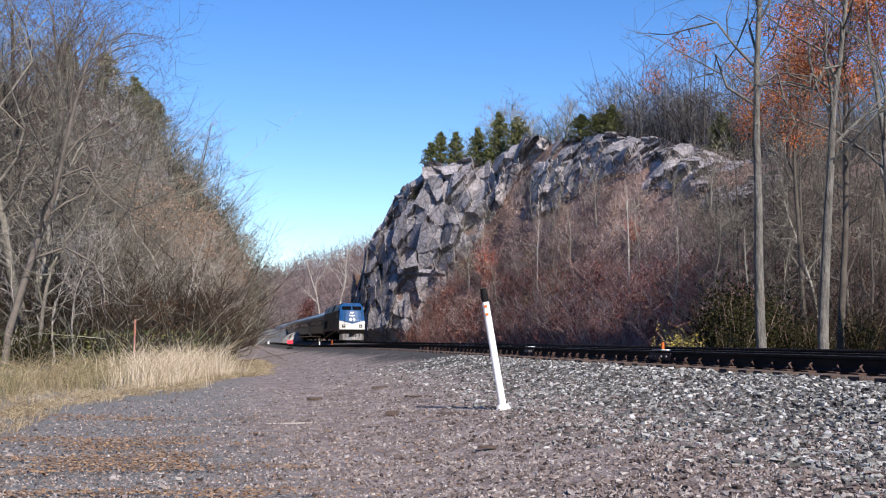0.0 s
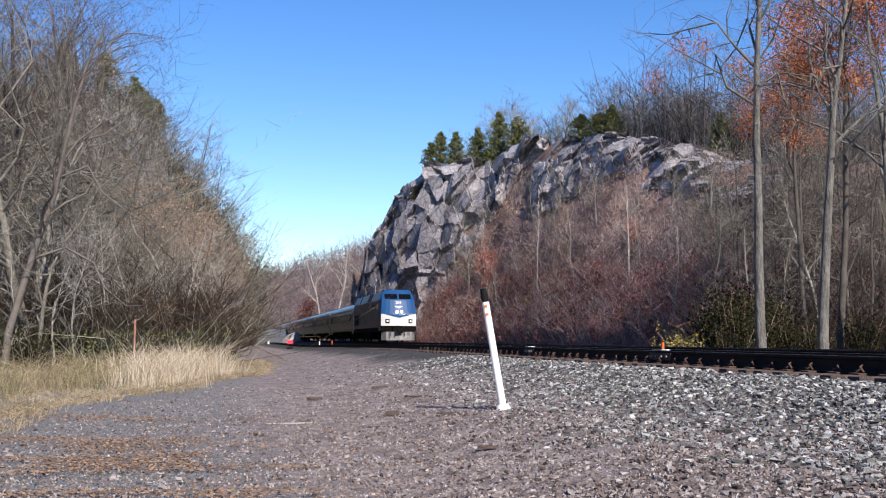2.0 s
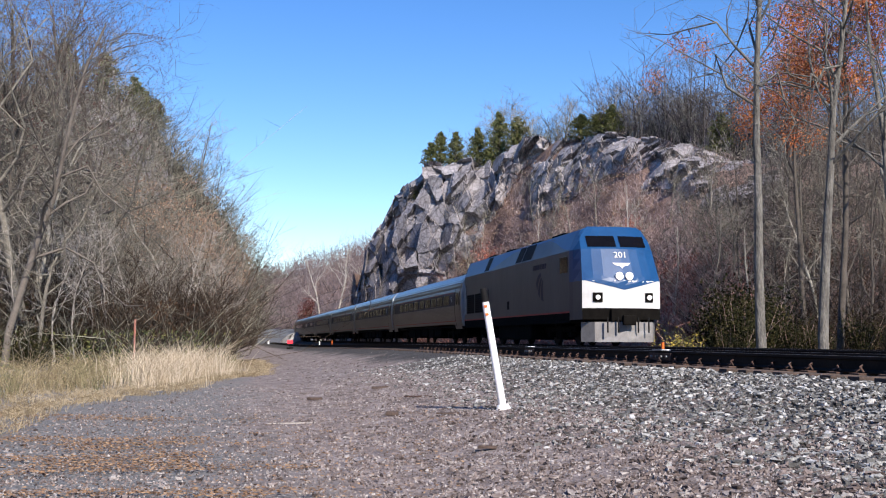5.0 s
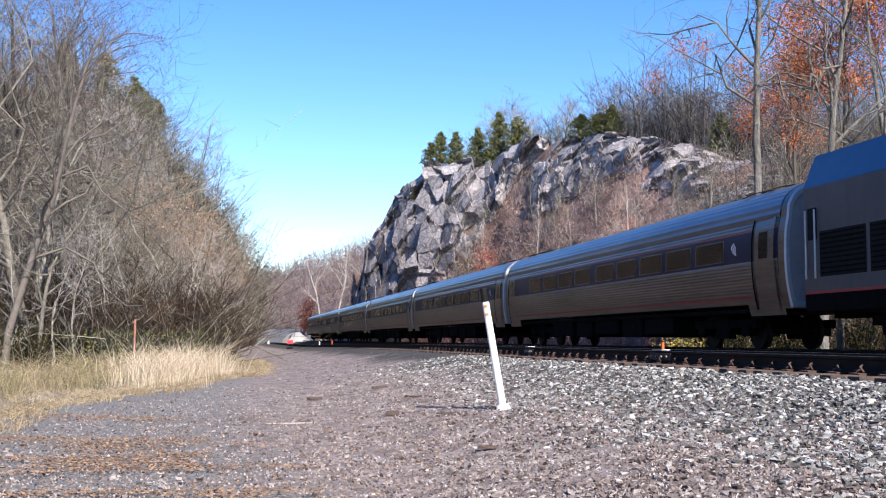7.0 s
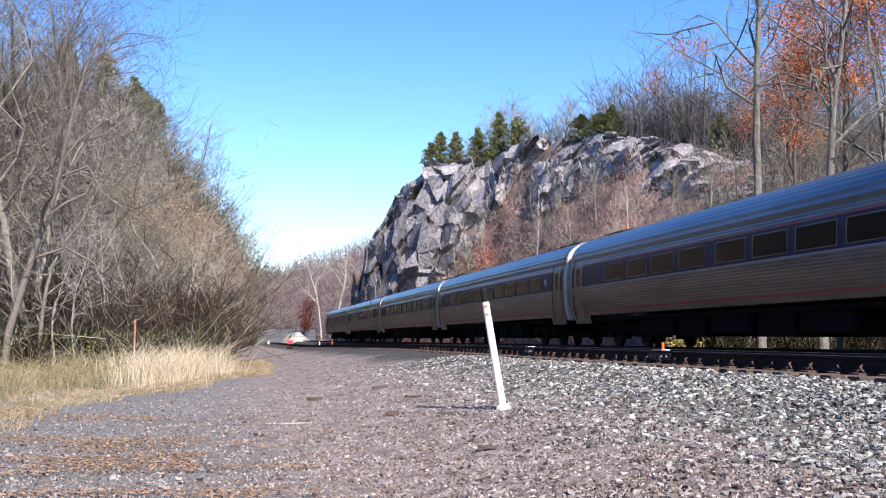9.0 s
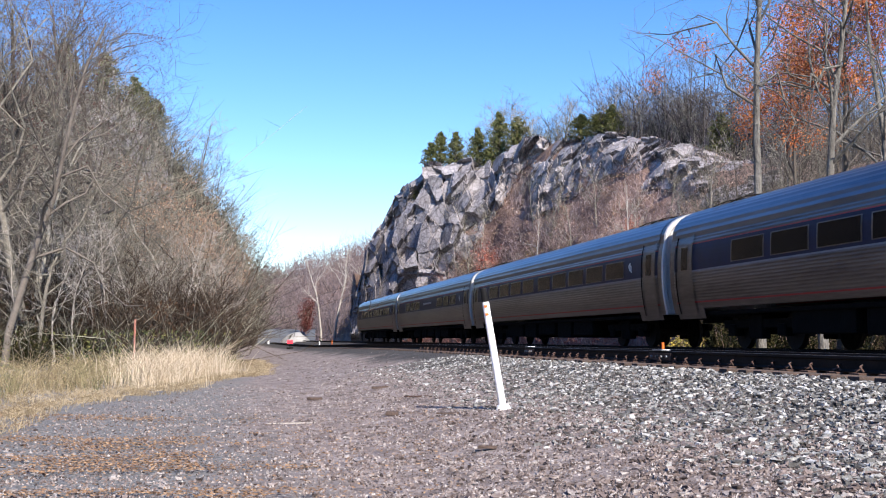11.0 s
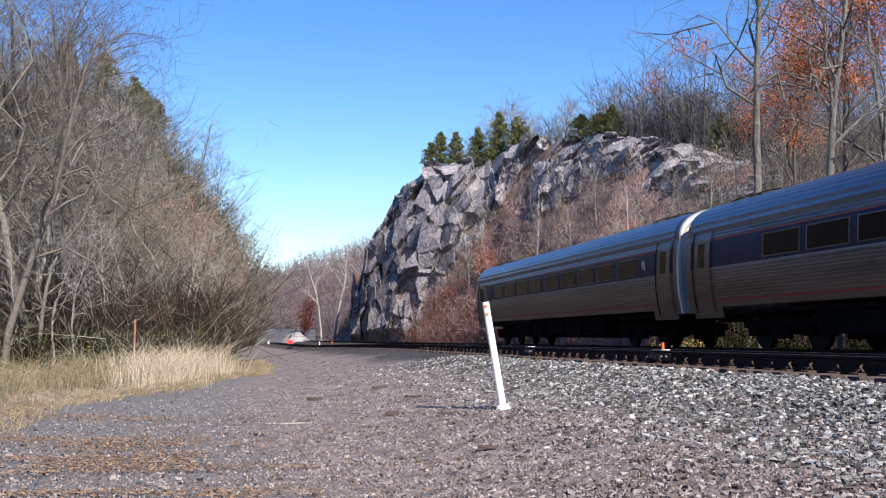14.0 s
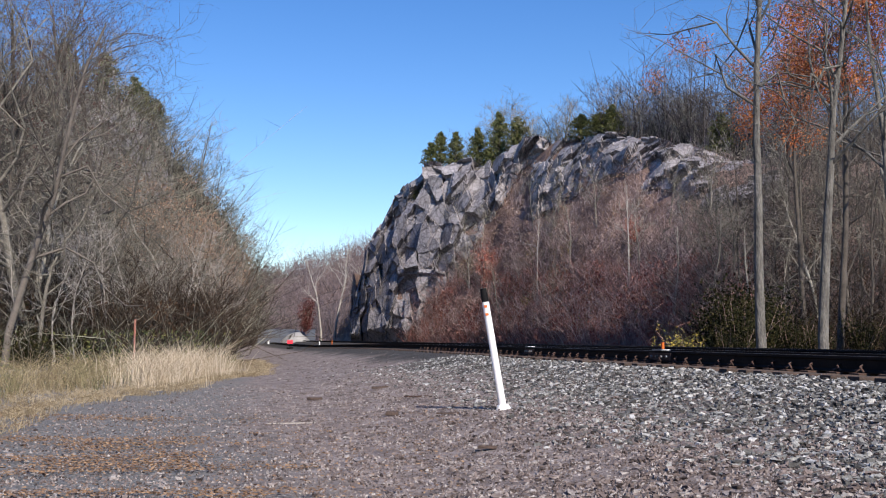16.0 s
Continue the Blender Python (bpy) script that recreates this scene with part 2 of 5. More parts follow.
LEFT = [(-0.168, 250, 255, 12), (-0.174, 150, 155, 9.5), (-0.195, 118, 130, 14), (-0.23, 90, 120, 18), (-0.265, 75, 108, 21), (-0.305, 66, 100, 22.5), (-0.36, 60, 96, 23), (-0.42, 56, 92, 23), (-0.6, 50, 80, 23), (-1.2, 50, 80, 22)]


def hill_point(rows, u, v):
    r, zb, zt, h = interp(rows, u)
    p0, p1 = at(r, zb), at(r, zt)
    if v <= 1:
        p = p0.lerp(p1, v)
        z = 0.4 + h * (0.75 * v + 0.25 * smooth(0, 1, v))
    else:
        p = at(r, zt + (v - 1) * 90)
        z = 0.4 + h + 4.0 * (v - 1)
    return Vector((p.x, p.y, z))


def slope(px, v, rows=None):
    """A place on the east hillside at a bearing and a share of its height."""
    rows = rows or RIGHT
    r = (px - 784) / 1920
    k = 2
    while k < len(rows) - 2 and rows[k + 1][0] < r:
        k += 1
    u = k + (r - rows[k][0]) / (rows[k + 1][0] - rows[k][0])
    p = hill_point(rows, u, v)
    return (p.x, p.y, p.z)


def hill(name, rows, label, amp, mat="litter"):
    nu, nv = 220, 90
    vs = []
    for i in range(nu + 1):
        for j in range(nv + 1):
            u = i / nu * (len(rows) - 1.001)
            v = (j / nv) * 2.0
            p = hill_point(rows, u, v)
            d = amp * fbm(p.x * 0.12, p.y * 0.12, p.z * 0.12) * min(1, v * 4)
            vs.append((p.x - 0.6 * d, p.y - 0.6 * d, p.z + 0.7 * d - (0.5 if j == 0 else 0)))
    fs = [(i * (nv + 1) + j, (i + 1) * (nv + 1) + j, (i + 1) * (nv + 1) + j + 1, i * (nv + 1) + j + 1) for i in range(nu) for j in range(nv)]
    return tagged(raw(name, vs, fs, M[mat], True), label, "hillside", kind="structure")


hill("hillside_east", RIGHT, "brush-covered brown hillside with grey rock", 1.2)
hill("hillside_west", LEFT, "wooded brown hillside behind the bare trees", 1.0, "litter_shade")


# unseen slope added behind the camera, to darken what the train reflects
vs = []
for i in range(25):
    a = radians(150 + 200 * i / 24)
    for j in range(8):
        r = 45 + 9 * j
        p = Vector((r * math.cos(a), 10 + 1.3 * r * math.sin(a), 0))
        vs.append((p.x, p.y, -0.5 + 22 * smooth(0, 6, j) + 1.5 * fbm(p.x * 0.08, p.y * 0.08)))
fs = [(i * 8 + j, (i + 1) * 8 + j, (i + 1) * 8 + j + 1, i * 8 + j + 1) for i in range(24) for j in range(7)]
tagged(raw("hillside_south", vs, fs, M["litter"], True), "unseen brown slope added behind the lot to block sky light", "hillside", kind="structure")

# ---- rock faces over the hillside ----
RNG = np.random.default_rng(7)


def facets(P, size, tilt, seed, step=0.13):
    """Fractured-rock offset: each cell of a random point set is its own tilted plane."""
    g = np.random.default_rng(seed)
    lo, hi = P.min(0) - size, P.max(0) + size
    n = int(np.prod((hi - lo) / size) ** 1 * 0.16) + 30
    n = min(n, 2600)
    C = lo + (hi - lo) * g.random((n, 3))
    N = g.normal(size=(n, 3)) * tilt
    R = g.normal(size=n) * size * step
    out = np.empty(len(P))
    for a in range(0, len(P), 4000):
        q = P[a:a + 4000]
        d = ((q[:, None, :] - C[None]) ** 2).sum(2)
        k = d.argmin(1)
        out[a:a + 4000] = ((q - C[k]) * N[k]).sum(1) + R[k]
    return out


def rock_face(name, rows, u0, u1, v0, v1, nu, nv, low, label, out=0.9, big=5.0):
    P, keep = [], []
    for i in range(nu + 1):
        for j in range(nv + 1):
            u, v = u0 + (u1 - u0) * i / nu, v0 + (v1 - v0) * j / nv
            p = hill_point(rows, u, v)
            P.append(p)
            edge = min((v - low(u)) * 9, (u - u0) * 3.5 + 0.3, (u1 - u) * 3.5 + 0.3, (v1 - v) * 14 + 0.2)
            keep.append(edge + 0.55 * fbm(p.x * 0.16, p.y * 0.16, p.z * 0.2))
    P = np.array(P)
    keep = np.clip(np.array(keep), -1, 1)
    d = facets(P, big, 0.06, 3, 0.08) + facets(P, big * 0.5, 0.17, 4, 0.20) + facets(P, big * 0.27, 0.26, 5, 0.30)
    push = out * keep + d * np.clip(keep + 0.4, 0, 1) - (keep < 0) * 1.5
    way = -P / np.linalg.norm(P, axis=1)[:, None]
    way[:, 0] -= 0.1
    way[:, 2] = 0.25
    Q = P + way * push[:, None]
    fs = [(i * (nv + 1) + j, (i + 1) * (nv + 1) + j, (i + 1) * (nv + 1) + j + 1, i * (nv + 1) + j + 1) for i in range(nu) for j in range(nv)]
    return tagged(raw(name, Q.tolist(), fs, M["rock"]), label, "rock face", kind="structure")


rock_face("rock_cliff", RIGHT, 1.6, 7.2, 0.0, 1.04, 380, 190, lambda u: 0.0 if u < 4.2 else 0.0 + 0.33 * min(u - 4.2, 2.6), "fractured grey limestone cliff beside the tracks", 2.4, 4.4)
rock_face("rock_outcrop", RIGHT, 6.9, 10.6, 0.5, 1.05, 280, 110, lambda u: 0.66 - 0.10 * math.sin(u * 2.1), "grey broken limestone ledge along the hilltop", 1.1, 3.2)
rock_face("rock_ledge", LEFT, 3.6, 6.0, 0.5, 1.03, 90, 60, lambda u: 0.55, "pale grey rock ledge behind bare trees", 1.6, 4.0)


# ---- plants ----
class Tubes:
    """Collects tapered tubes into one mesh."""

    def __init__(self):
        self.v, self.f, self.n = [], [], 0

    def tube(self, pts, radii, sides):
        pts = np.asarray(pts, float)
        d = np.gradient(pts, axis=0)
        d /= np.linalg.norm(d, axis=1)[:, None] + 1e-9
        ref = np.array((0.31, 0.77, 0.12)) if abs(d[0, 2]) > 0.7 else np.array((0, 0, 1.0))
        a = np.cross(d, ref)
        a /= np.linalg.norm(a, axis=1)[:, None] + 1e-9
        b = np.cross(d, a)
        ang = np.arange(sides) * (2 * math.pi / sides)
        ring = pts[:, None] + np.asarray(radii)[:, None, None] * (np.cos(ang)[None, :, None] * a[:, None] + np.sin(ang)[None, :, None] * b[:, None])
        self.v.append(ring.reshape(-1, 3))
        k = len(pts)
        for i in range(k - 1):
            for j in range(sides):
                q = self.n + i * sides + j
                r = self.n + i * sides + (j + 1) % sides
                self.f.append((q, r, r + sides, q + sides))
        self.n += k * sides

    def build(self, name, mat, smooth_shade=True):
        return raw(name, np.concatenate(self.v).tolist() if self.v else [], self.f, mat, smooth_shade)


def leaves(name, places, size, mat, g, normal_up=0.0, aspect=0.6):
    """Many small folded leaves as one mesh."""
    P = np.asarray(places, float)
    n = len(P)
    a = g.normal(size=(n, 3))
    a /= np.linalg.norm(a, axis=1)[:, None]
    if normal_up:
        a[:, 2] *= 1 - normal_up
    b = np.cross(a, g.normal(size=(n, 3)))
    b /= np.linalg.norm(b, axis=1)[:, None] + 1e-9
    c = np.cross(a, b) * 0.22
    if normal_up:
        b[:, 2] *= 1 - normal_up
    s = (size * (0.6 + 0.8 * g.random(n)))[:, None]
    V = np.stack([P - a * s, P - b * s * aspect + c * s, P + a * s, P + b * s * aspect + c * s], 1).reshape(-1, 3)
    i = np.arange(n) * 4
    F = np.concatenate([np.stack([i, i + 1, i + 2], 1), np.stack([i, i + 2, i + 3], 1)])
    return raw_np(name, V, F, mat)


RMIN = [0.006]
GNARL = [0.24]      # how crooked limbs grow


def grow(t, g, p, d, length, r, level, top, tips, spread=0.7, up=0.25, kids=(7, 6, 5, 4), sides=(7, 5, 4, 3, 3), twig=None, wob=0.07, low=0.32):
    """A branch and what grows from it."""
    k = (9, 6, 4, 3, 3)[level]
    pts, rad = [np.array(p)], [r]
    d = np.array(d, float)
    for i in range(1, k):
        d = d + g.normal(size=3) * (wob if level == 0 else GNARL[0] if level == 1 else GNARL[0] + 0.12)
        d[2] += up * (0.10 if level else 0.03)
        d /= np.linalg.norm(d)
        pts.append(pts[-1] + d * length / (k - 1))
        rad.append(r * (1 - (0.82 if level else 0.75) * i / (k - 1)))
    (t if level < 2 else twig).tube(pts, rad, sides[level])
    if level == top:
        tips.append(pts[-1])
        return
    n = kids[level]
    for q in range(n):
        f = (low + (0.98 - low) * (q + g.random() * 0.8) / n) if level == 0 else (0.2 + 0.8 * (q + g.random()) / n)
        f = min(f, 0.99)
        x = f * (k - 1)
        i = int(x)
        base = pts[i] + (pts[i + 1] - pts[i]) * (x - i)
        ax = pts[i + 1] - pts[i]
        ax /= np.linalg.norm(ax)
        side = np.cross(ax, g.normal(size=3))
        side /= np.linalg.norm(side)
        way = ax * (1 - spread * 0.75) + side * spread + np.array((0, 0, up))
        way /= np.linalg.norm(way)
        rr = (rad[i] + (rad[i + 1] - rad[i]) * (x - i)) * (0.55 if level == 0 else 0.62)
        grow(t, g, base, way, length * (0.42 if level == 0 else 0.52) * (1.15 - 0.55 * f if level == 0 else 1.0) * (0.75 + 0.5 * g.random()), max(rr, RMIN[0]), level + 1, top, tips, spread, up, kids, sides, twig, wob, low)


def bare_tree(seed, height, r, mat, label, top=3, kids=(9, 6, 5, 4), spread=0.65, leaf=None, leaf_count=0, leaf_size=0.06, lean=(0, 0), up=0.25, leaf_from=0.0, wob=0.07, low=0.32, loose=0.018, clumps=0):
    g = np.random.default_rng(seed)
    tree = tagged(new("bare_tree"), label, "tree")
    t, twig, tips = Tubes(), Tubes(), []
    grow(t, g, (0, 0, -0.3), (lean[0], lean[1], 1.0), height, r, 0, top, tips, spread, up, kids, twig=twig, wob=wob, low=low)
    ob = t.build("trunk", mat)
    ob.parent = tree
    ob = twig.build("crown", mat)
    ob.parent = tree
    if leaf:
        tips = np.array(tips)
        tips = tips[tips[:, 2] > height * leaf_from]
        if clumps:
            tips = tips[g.permutation(len(tips))[:clumps]]
        pick = tips[g.integers(0, len(tips), leaf_count)] + g.normal(size=(leaf_count, 3)) * height * loose
        lv = leaves("foliage", pick, leaf_size, leaf, g)
        lv.parent = tree
    return tree


def place(tree, spots, g, lo=0.8, hi=1.2, sink=0.1):
    """Stand copies of a tree at spots, and the first at the first."""
    for i, (x, y, z) in enumerate(spots):
        m = pose(x, y, z - sink, 0, 0, g.random() * 360) @ Matrix.Scale(lo + (hi - lo) * g.random(), 4)
        if i == 0:
            tree.matrix_basis = m
        else:
            c = copy_thing(tree, pose(0, 0, 0))
            c.matrix_basis = m


def bulk_tubes(P, R, sides):
    """Many tubes at once: P is n x k x 3, R is n x k. Gives vertices and faces."""
    n, k, _ = P.shape
    D = P[:, -1] - P[:, 0]
    D /= np.linalg.norm(D, axis=1)[:, None] + 1e-9
    A = np.cross(D, np.array((0.41, 0.77, 0.23)))
    A /= np.linalg.norm(A, axis=1)[:, None] + 1e-9
    B = np.cross(D, A)
    ang = np.arange(sides) * (2 * math.pi / sides)
    off = np.cos(ang)[None, :, None] * A[:, None] + np.sin(ang)[None, :, None] * B[:, None]
    V = (P[:, :, None] + R[:, :, None, None] * off[:, None]).reshape(-1, 3)
    j = np.arange(sides)
    q = (np.arange(k - 1)[:, None] * sides + j[None]).ravel()
    r = (np.arange(k - 1)[:, None] * sides + ((j + 1) % sides)[None]).ravel()
    F = np.stack([q, r, r + sides, q + sides], 1)
    F = (np.arange(n)[:, None, None] * (k * sides) + F[None]).reshape(-1, 4)
    return V, F


def raw_np(name, V, F, mat):
    """A mesh from arrays of vertices and equal-sided faces."""
    me = bpy.data.meshes.new(name)
    n = F.shape[1]
    me.vertices.add(len(V))
    me.vertices.foreach_set("co", V.astype(np.float32).ravel())
    me.loops.add(F.size)
    me.loops.foreach_set("vertex_index", F.astype(np.int32).ravel())
    me.polygons.add(len(F))
    me.polygons.foreach_set("loop_start", np.arange(0, F.size, n, dtype=np.int32))
    me.update(calc_edges=True)
    me.shade_flat()
    me.materials.append(mat)
    return new(name, me)


def stems(name, spots, h0, h1, r, mat, g, twigs=3, lean=0.25, label="", bend=0.15):
    """Thickets: thin crooked stems with side twigs, as one mesh."""
    S = np.array(spots, float)
    n = len(S)
    h = (h0 + (h1 - h0) * g.random(n))[:, None]
    d = np.concatenate([g.normal(size=(n, 2)) * lean, np.ones((n, 1))], 1)
    p0 = S - (0, 0, 0.1)
    p1 = p0 + d * h * 0.5 + g.normal(size=(n, 3)) * h * bend * 0.4
    p2 = p0 + d * h + g.normal(size=(n, 3)) * h * bend
    V, F = bulk_tubes(np.stack([p0, p1, p2], 1), r * np.tile((1.0, 0.7, 0.25), (n, 1)) * (0.6 + 0.8 * g.random((n, 1))), 3)
    Vs, Fs, m = [V], [F], len(V)
    for _ in range(twigs):
        f = (0.25 + 0.7 * g.random(n))[:, None]
        base = np.where(f < 0.5, p0 + (p1 - p0) * f * 2, p1 + (p2 - p1) * (f - 0.5) * 2)
        w = np.concatenate([g.normal(size=(n, 2)) * 0.5, 0.35 + 0.4 * g.random((n, 1))], 1)
        tip = base + w * h * 0.38
        V, F = bulk_tubes(np.stack([base, tip], 1), r * np.tile((0.5, 0.18), (n, 1)), 3)
        Vs.append(V)
        Fs.append(F + m)
        m += len(V)
    return tagged(raw_np(name, np.concatenate(Vs), np.concatenate(Fs), mat), label, "undergrowth", kind="stuff")


def bare_rock(u, v):
    """Where the east hillside is open rock."""
    low = 0.33 * min(max(u - 4.2, 0.0), 2.6) if u < 7 else 0.62 - 0.10 * math.sin(u * 2.1)
    return u < 10.5 and low + 0.04 < v < 1.0


def on_hill(rows, n, u0, u1, v0, v1, g):
    out = []
    for _ in range(n):
        u, v = u0 + (u1 - u0) * g.random(), v0 + (v1 - v0) * g.random()
        if rows is RIGHT and bare_rock(u, v) and g.random() < (0.88 if u < 5.5 else 0.70):
            continue
        p = hill_point(rows, u, v)
        out.append((p.x, p.y, p.z))
    return out


g = np.random.default_rng(11)
# thickets on the east hillside
stems("ledge_brush", on_hill(RIGHT, 5200, 4.4, 13, 0.36, 1.0, g), 0.5, 2.0, 0.02, M["brush"], g, 5, 0.45, "low grey-brown brush below the rock ledge", 0.3)
stems("crest_brush", on_hill(RIGHT, 2600, 5.2, 13, 1.0, 1.25, g), 1.0, 5.0, 0.036, M["brush_west"], g, 6, 0.26, "grey leafless brush along the hill's crest")
stems("crest_woods", on_hill(RIGHT, 2600, 8.0, 13, 1.0, 1.5, g), 3.0, 9.0, 0.045, M["crest_wood"], g, 8, 0.2, "purple-grey leafless woods behind the hill's crest", 0.2)
stems("hillside_brush", on_hill(RIGHT, 4200, 4.6, 10.2, 0.0, 0.45, g), 0.8, 3.4, 0.022, M["brush"], g, 6, 0.45, "grey-brown leafless brush covering the hillside", 0.32)
stems("shaded_brush", on_hill(RIGHT, 3600, 9.4, 13, 0.0, 0.8, g), 1.0, 3.6, 0.018, M["shade_brush"], g, 6, 0.45, "grey-brown tangled brush behind the tall trees, darkened for shade", 0.32)
stems("bramble_thicket", on_hill(RIGHT, 2600, 9.3, 13, -0.12, 0.10, g), 0.8, 2.6, 0.018, M["shade_stem"], g, 6, 0.6, "thicket at the hill's foot, stems darkened for the hollow's shade", 0.35)
stems("red_brush", on_hill(RIGHT, 3200, 4.3, 10.0, -0.02, 0.32, g), 0.6, 2.4, 0.02, M["brush_red"], g, 6, 0.55, "rusty red leafless brush along the hill's foot", 0.35)


def clad(n, u0, u1, v0, v1, low, high, patch, cut):
    """Leaf places over the east hillside, in patches."""
    out = [(x, y, z + low + (high - low) * g.random() ** 1.3) for x, y, z in on_hill(RIGHT, n, u0, u1, v0, v1, g) if fbm(x * patch, y * patch, z * patch) > cut]
    return out


tagged(leaves("red_leaves", clad(40000, 4.5, 10.2, 0.0, 0.30, 0.2, 2.2, 0.2, 0.0), 0.10, M["leaf_red"], g), "dull red leaves clinging to the brush", "leaves", kind="stuff")
tagged(leaves("brown_leaves", clad(22000, 4.8, 9.8, 0.0, 0.9, 0.2, 2.4, 0.12, -0.1), 0.08, M["leaf_brown"], g), "withered brown leaves on the hillside brush", "leaves", kind="stuff")
tagged(leaves("olive_leaves", clad(15000, 5.5, 9.5, 0.05, 0.40, 0.2, 2.0, 0.22, 0.22), 0.08, M["leaf_yellow"], g), "yellow-green leaves in patches on the slope", "leaves", kind="stuff")
tagged(leaves("umber_leaves", clad(40000, 9.3, 13, -0.12, 0.45, 0.0, 2.2, 0.25, -0.15), 0.06, M["leaf_brown_shade"], g), "brown leaves darkened for the shade of the thickets", "leaves", kind="stuff")
# thickets on the west hillside
stems("woodland_brush", on_hill(LEFT, 6200, 0.6, 9, 0.06, 1.0, g), 1.0, 4.4, 0.026, M["brush_west"], g, 7, 0.7, "grey-brown leafless brush under the trees", 0.4)
lv = on_hill(LEFT, 9000, 1.4, 8, 0.1, 1.0, g)
lv = [(x, y, z + 0.5 + 3.0 * g.random()) for x, y, z in lv if fbm(x * 0.15, y * 0.15, z * 0.15) > -0.05]
tagged(leaves("withered_leaves", lv, 0.08, M["leaf_brown_shade"], g), "withered brown leaves among the trees", "leaves", kind="stuff")

# trees on both hillsides
RMIN[0], GNARL[0] = 0.013, 0.34
small = [bare_tree(100 + i, 7.5, 0.09, M["bark"], "slender grey leafless tree on the hillside", 3, (9, 5, 4, 3), 0.55) for i in range(4)]
RMIN[0] = 0.007
for i, tr in enumerate(small):
    spots = on_hill(RIGHT, 15, 5.2, 12.5, 0.05, 0.55, g) + on_hill(RIGHT, 23, 5.6, 12.5, 1.0, 1.2, g) + on_hill(LEFT, 12, 2.0, 8.0, 0.1, 1.0, g)
    place(tr, spots, g, 0.6, 1.15)
for o in list(scene.objects):
    if o.name.startswith("bare_tree"):
        o["group"] = "trees on the hillsides"

# ---- far ridge beyond the cut ----
DIST = [(-0.32, 380, 430, 22), (-0.20, 360, 420, 19), (-0.17, 350, 415, 21), (-0.15, 340, 415, 23), (-0.12, 325, 405, 26.5), (-0.085, 300, 390, 29.5), (-0.06, 280, 380, 31), (0.0, 270, 370, 33), (0.2, 300, 380, 34)]
hill("ridge_far", DIST, "distant wooded ridge closing the valley", 1.5)
stems("ridge_woods", on_hill(DIST, 3900, 0.5, 7, 0.0, 1.03, g), 4, 8.5, 0.10, M["brush_hazed"], g, 4, 0.15, "distant leafless brown woods on the ridge")
lv = on_hill(DIST, 16000, 0.5, 7, 0.0, 1.0, g)
lv = [(x, y, z + 7 * g.random()) for x, y, z in lv]
tagged(leaves("ridge_leaves", lv, 0.26, M["brush_hazed"], g), "brown autumn foliage on the distant ridge", "leaves", kind="stuff")


def spot(px, depth, z=None):
    p = at((px - 784) / 1920, depth)
    return (p.x, p.y, ground_z(p.x, p.y) if z is None else z)


# tall sycamores beyond the cut
syc = bare_tree(301, 24, 0.26, M["bark_pale"], "tall pale-barked leafless sycamore", 3, (9, 6, 4, 4), 0.6)
place(syc, [spot(592, 225, 1), spot(624, 232, 0), spot(570, 245, 1)], g, 0.85, 1.05)

# trees of the west wood, in front of the hill
GNARL[0] = 0.40
wood_a = bare_tree(21, 16.5, 0.19, M["bark"], "tall grey leafless tree at the wood's edge", 3, (13, 7, 5, 4), 0.62, wob=0.10, low=0.25)
wood_b = bare_tree(22, 15, 0.17, M["bark_dark"], "tall dark leafless tree at the wood's edge", 3, (12, 7, 5, 4), 0.66, lean=(0.0, 0.05), wob=0.10, low=0.3)
wood_c = bare_tree(23, 17, 0.21, M["bark_dark"], "tall tree with a few shrivelled purple-brown leaves", 3, (12, 8, 6, 4), 0.55, M["leaf_maroon"], 3200, 0.038, leaf_from=0.5, wob=0.06, low=0.45, loose=0.008)
wood_d = bare_tree(24, 9.5, 0.09, M["bark"], "slim leafless tree with tan withered leaves", 3, (11, 6, 5, 3), 0.6, M["leaf_brown"], 1800, 0.06, leaf_from=0.3, wob=0.12, loose=0.012)
wood_e = bare_tree(25, 7, 0.05, M["bark_pale"], "thin pale leafless sapling at the wood's edge", 2, (12, 6, 4), 0.5, wob=0.12)
wood_f = bare_tree(26, 11.5, 0.13, M["bark"], "crooked leafless tree in the wood", 3, (12, 7, 5, 4), 0.85, lean=(-0.15, 0.0), wob=0.2, low=0.15)
wood_g = bare_tree(27, 8.5, 0.11, M["bark_dark"], "low crooked dark tree in the wood", 3, (12, 7, 5, 4), 0.9, lean=(0.2, 0.1), wob=0.22, low=0.12)
place(wood_a, [spot(60, 43), spot(-60, 40), spot(118, 47), spot(15, 52), spot(100, 60)], g, 0.9, 1.05)
place(wood_b, [spot(12, 38), spot(146, 50), spot(-30, 47), spot(75, 53)], g, 0.85, 1.0)
place(wood_c, [spot(128, 50), spot(188, 55), spot(40, 48), spot(170, 58), spot(-90, 45)], g, 0.92, 1.0)
place(wood_d, [spot(338, 62), spot(362, 66), spot(300, 60), spot(375, 78), spot(270, 64), spot(322, 76), spot(380, 95), spot(384, 112), spot(350, 72), spot(365, 88)], g, 0.8, 1.1)
place(wood_e, [spot(404, 66), spot(376, 56), spot(190, 44), spot(255, 50), spot(290, 52), spot(395, 100), spot(402, 125), spot(330, 52), spot(225, 47), spot(352, 58), spot(160, 43), spot(100, 41), spot(400, 70), spot(30, 40), spot(135, 41), spot(240, 45), spot(310, 50), spot(365, 55), spot(392, 60)], g, 0.5, 1.0)
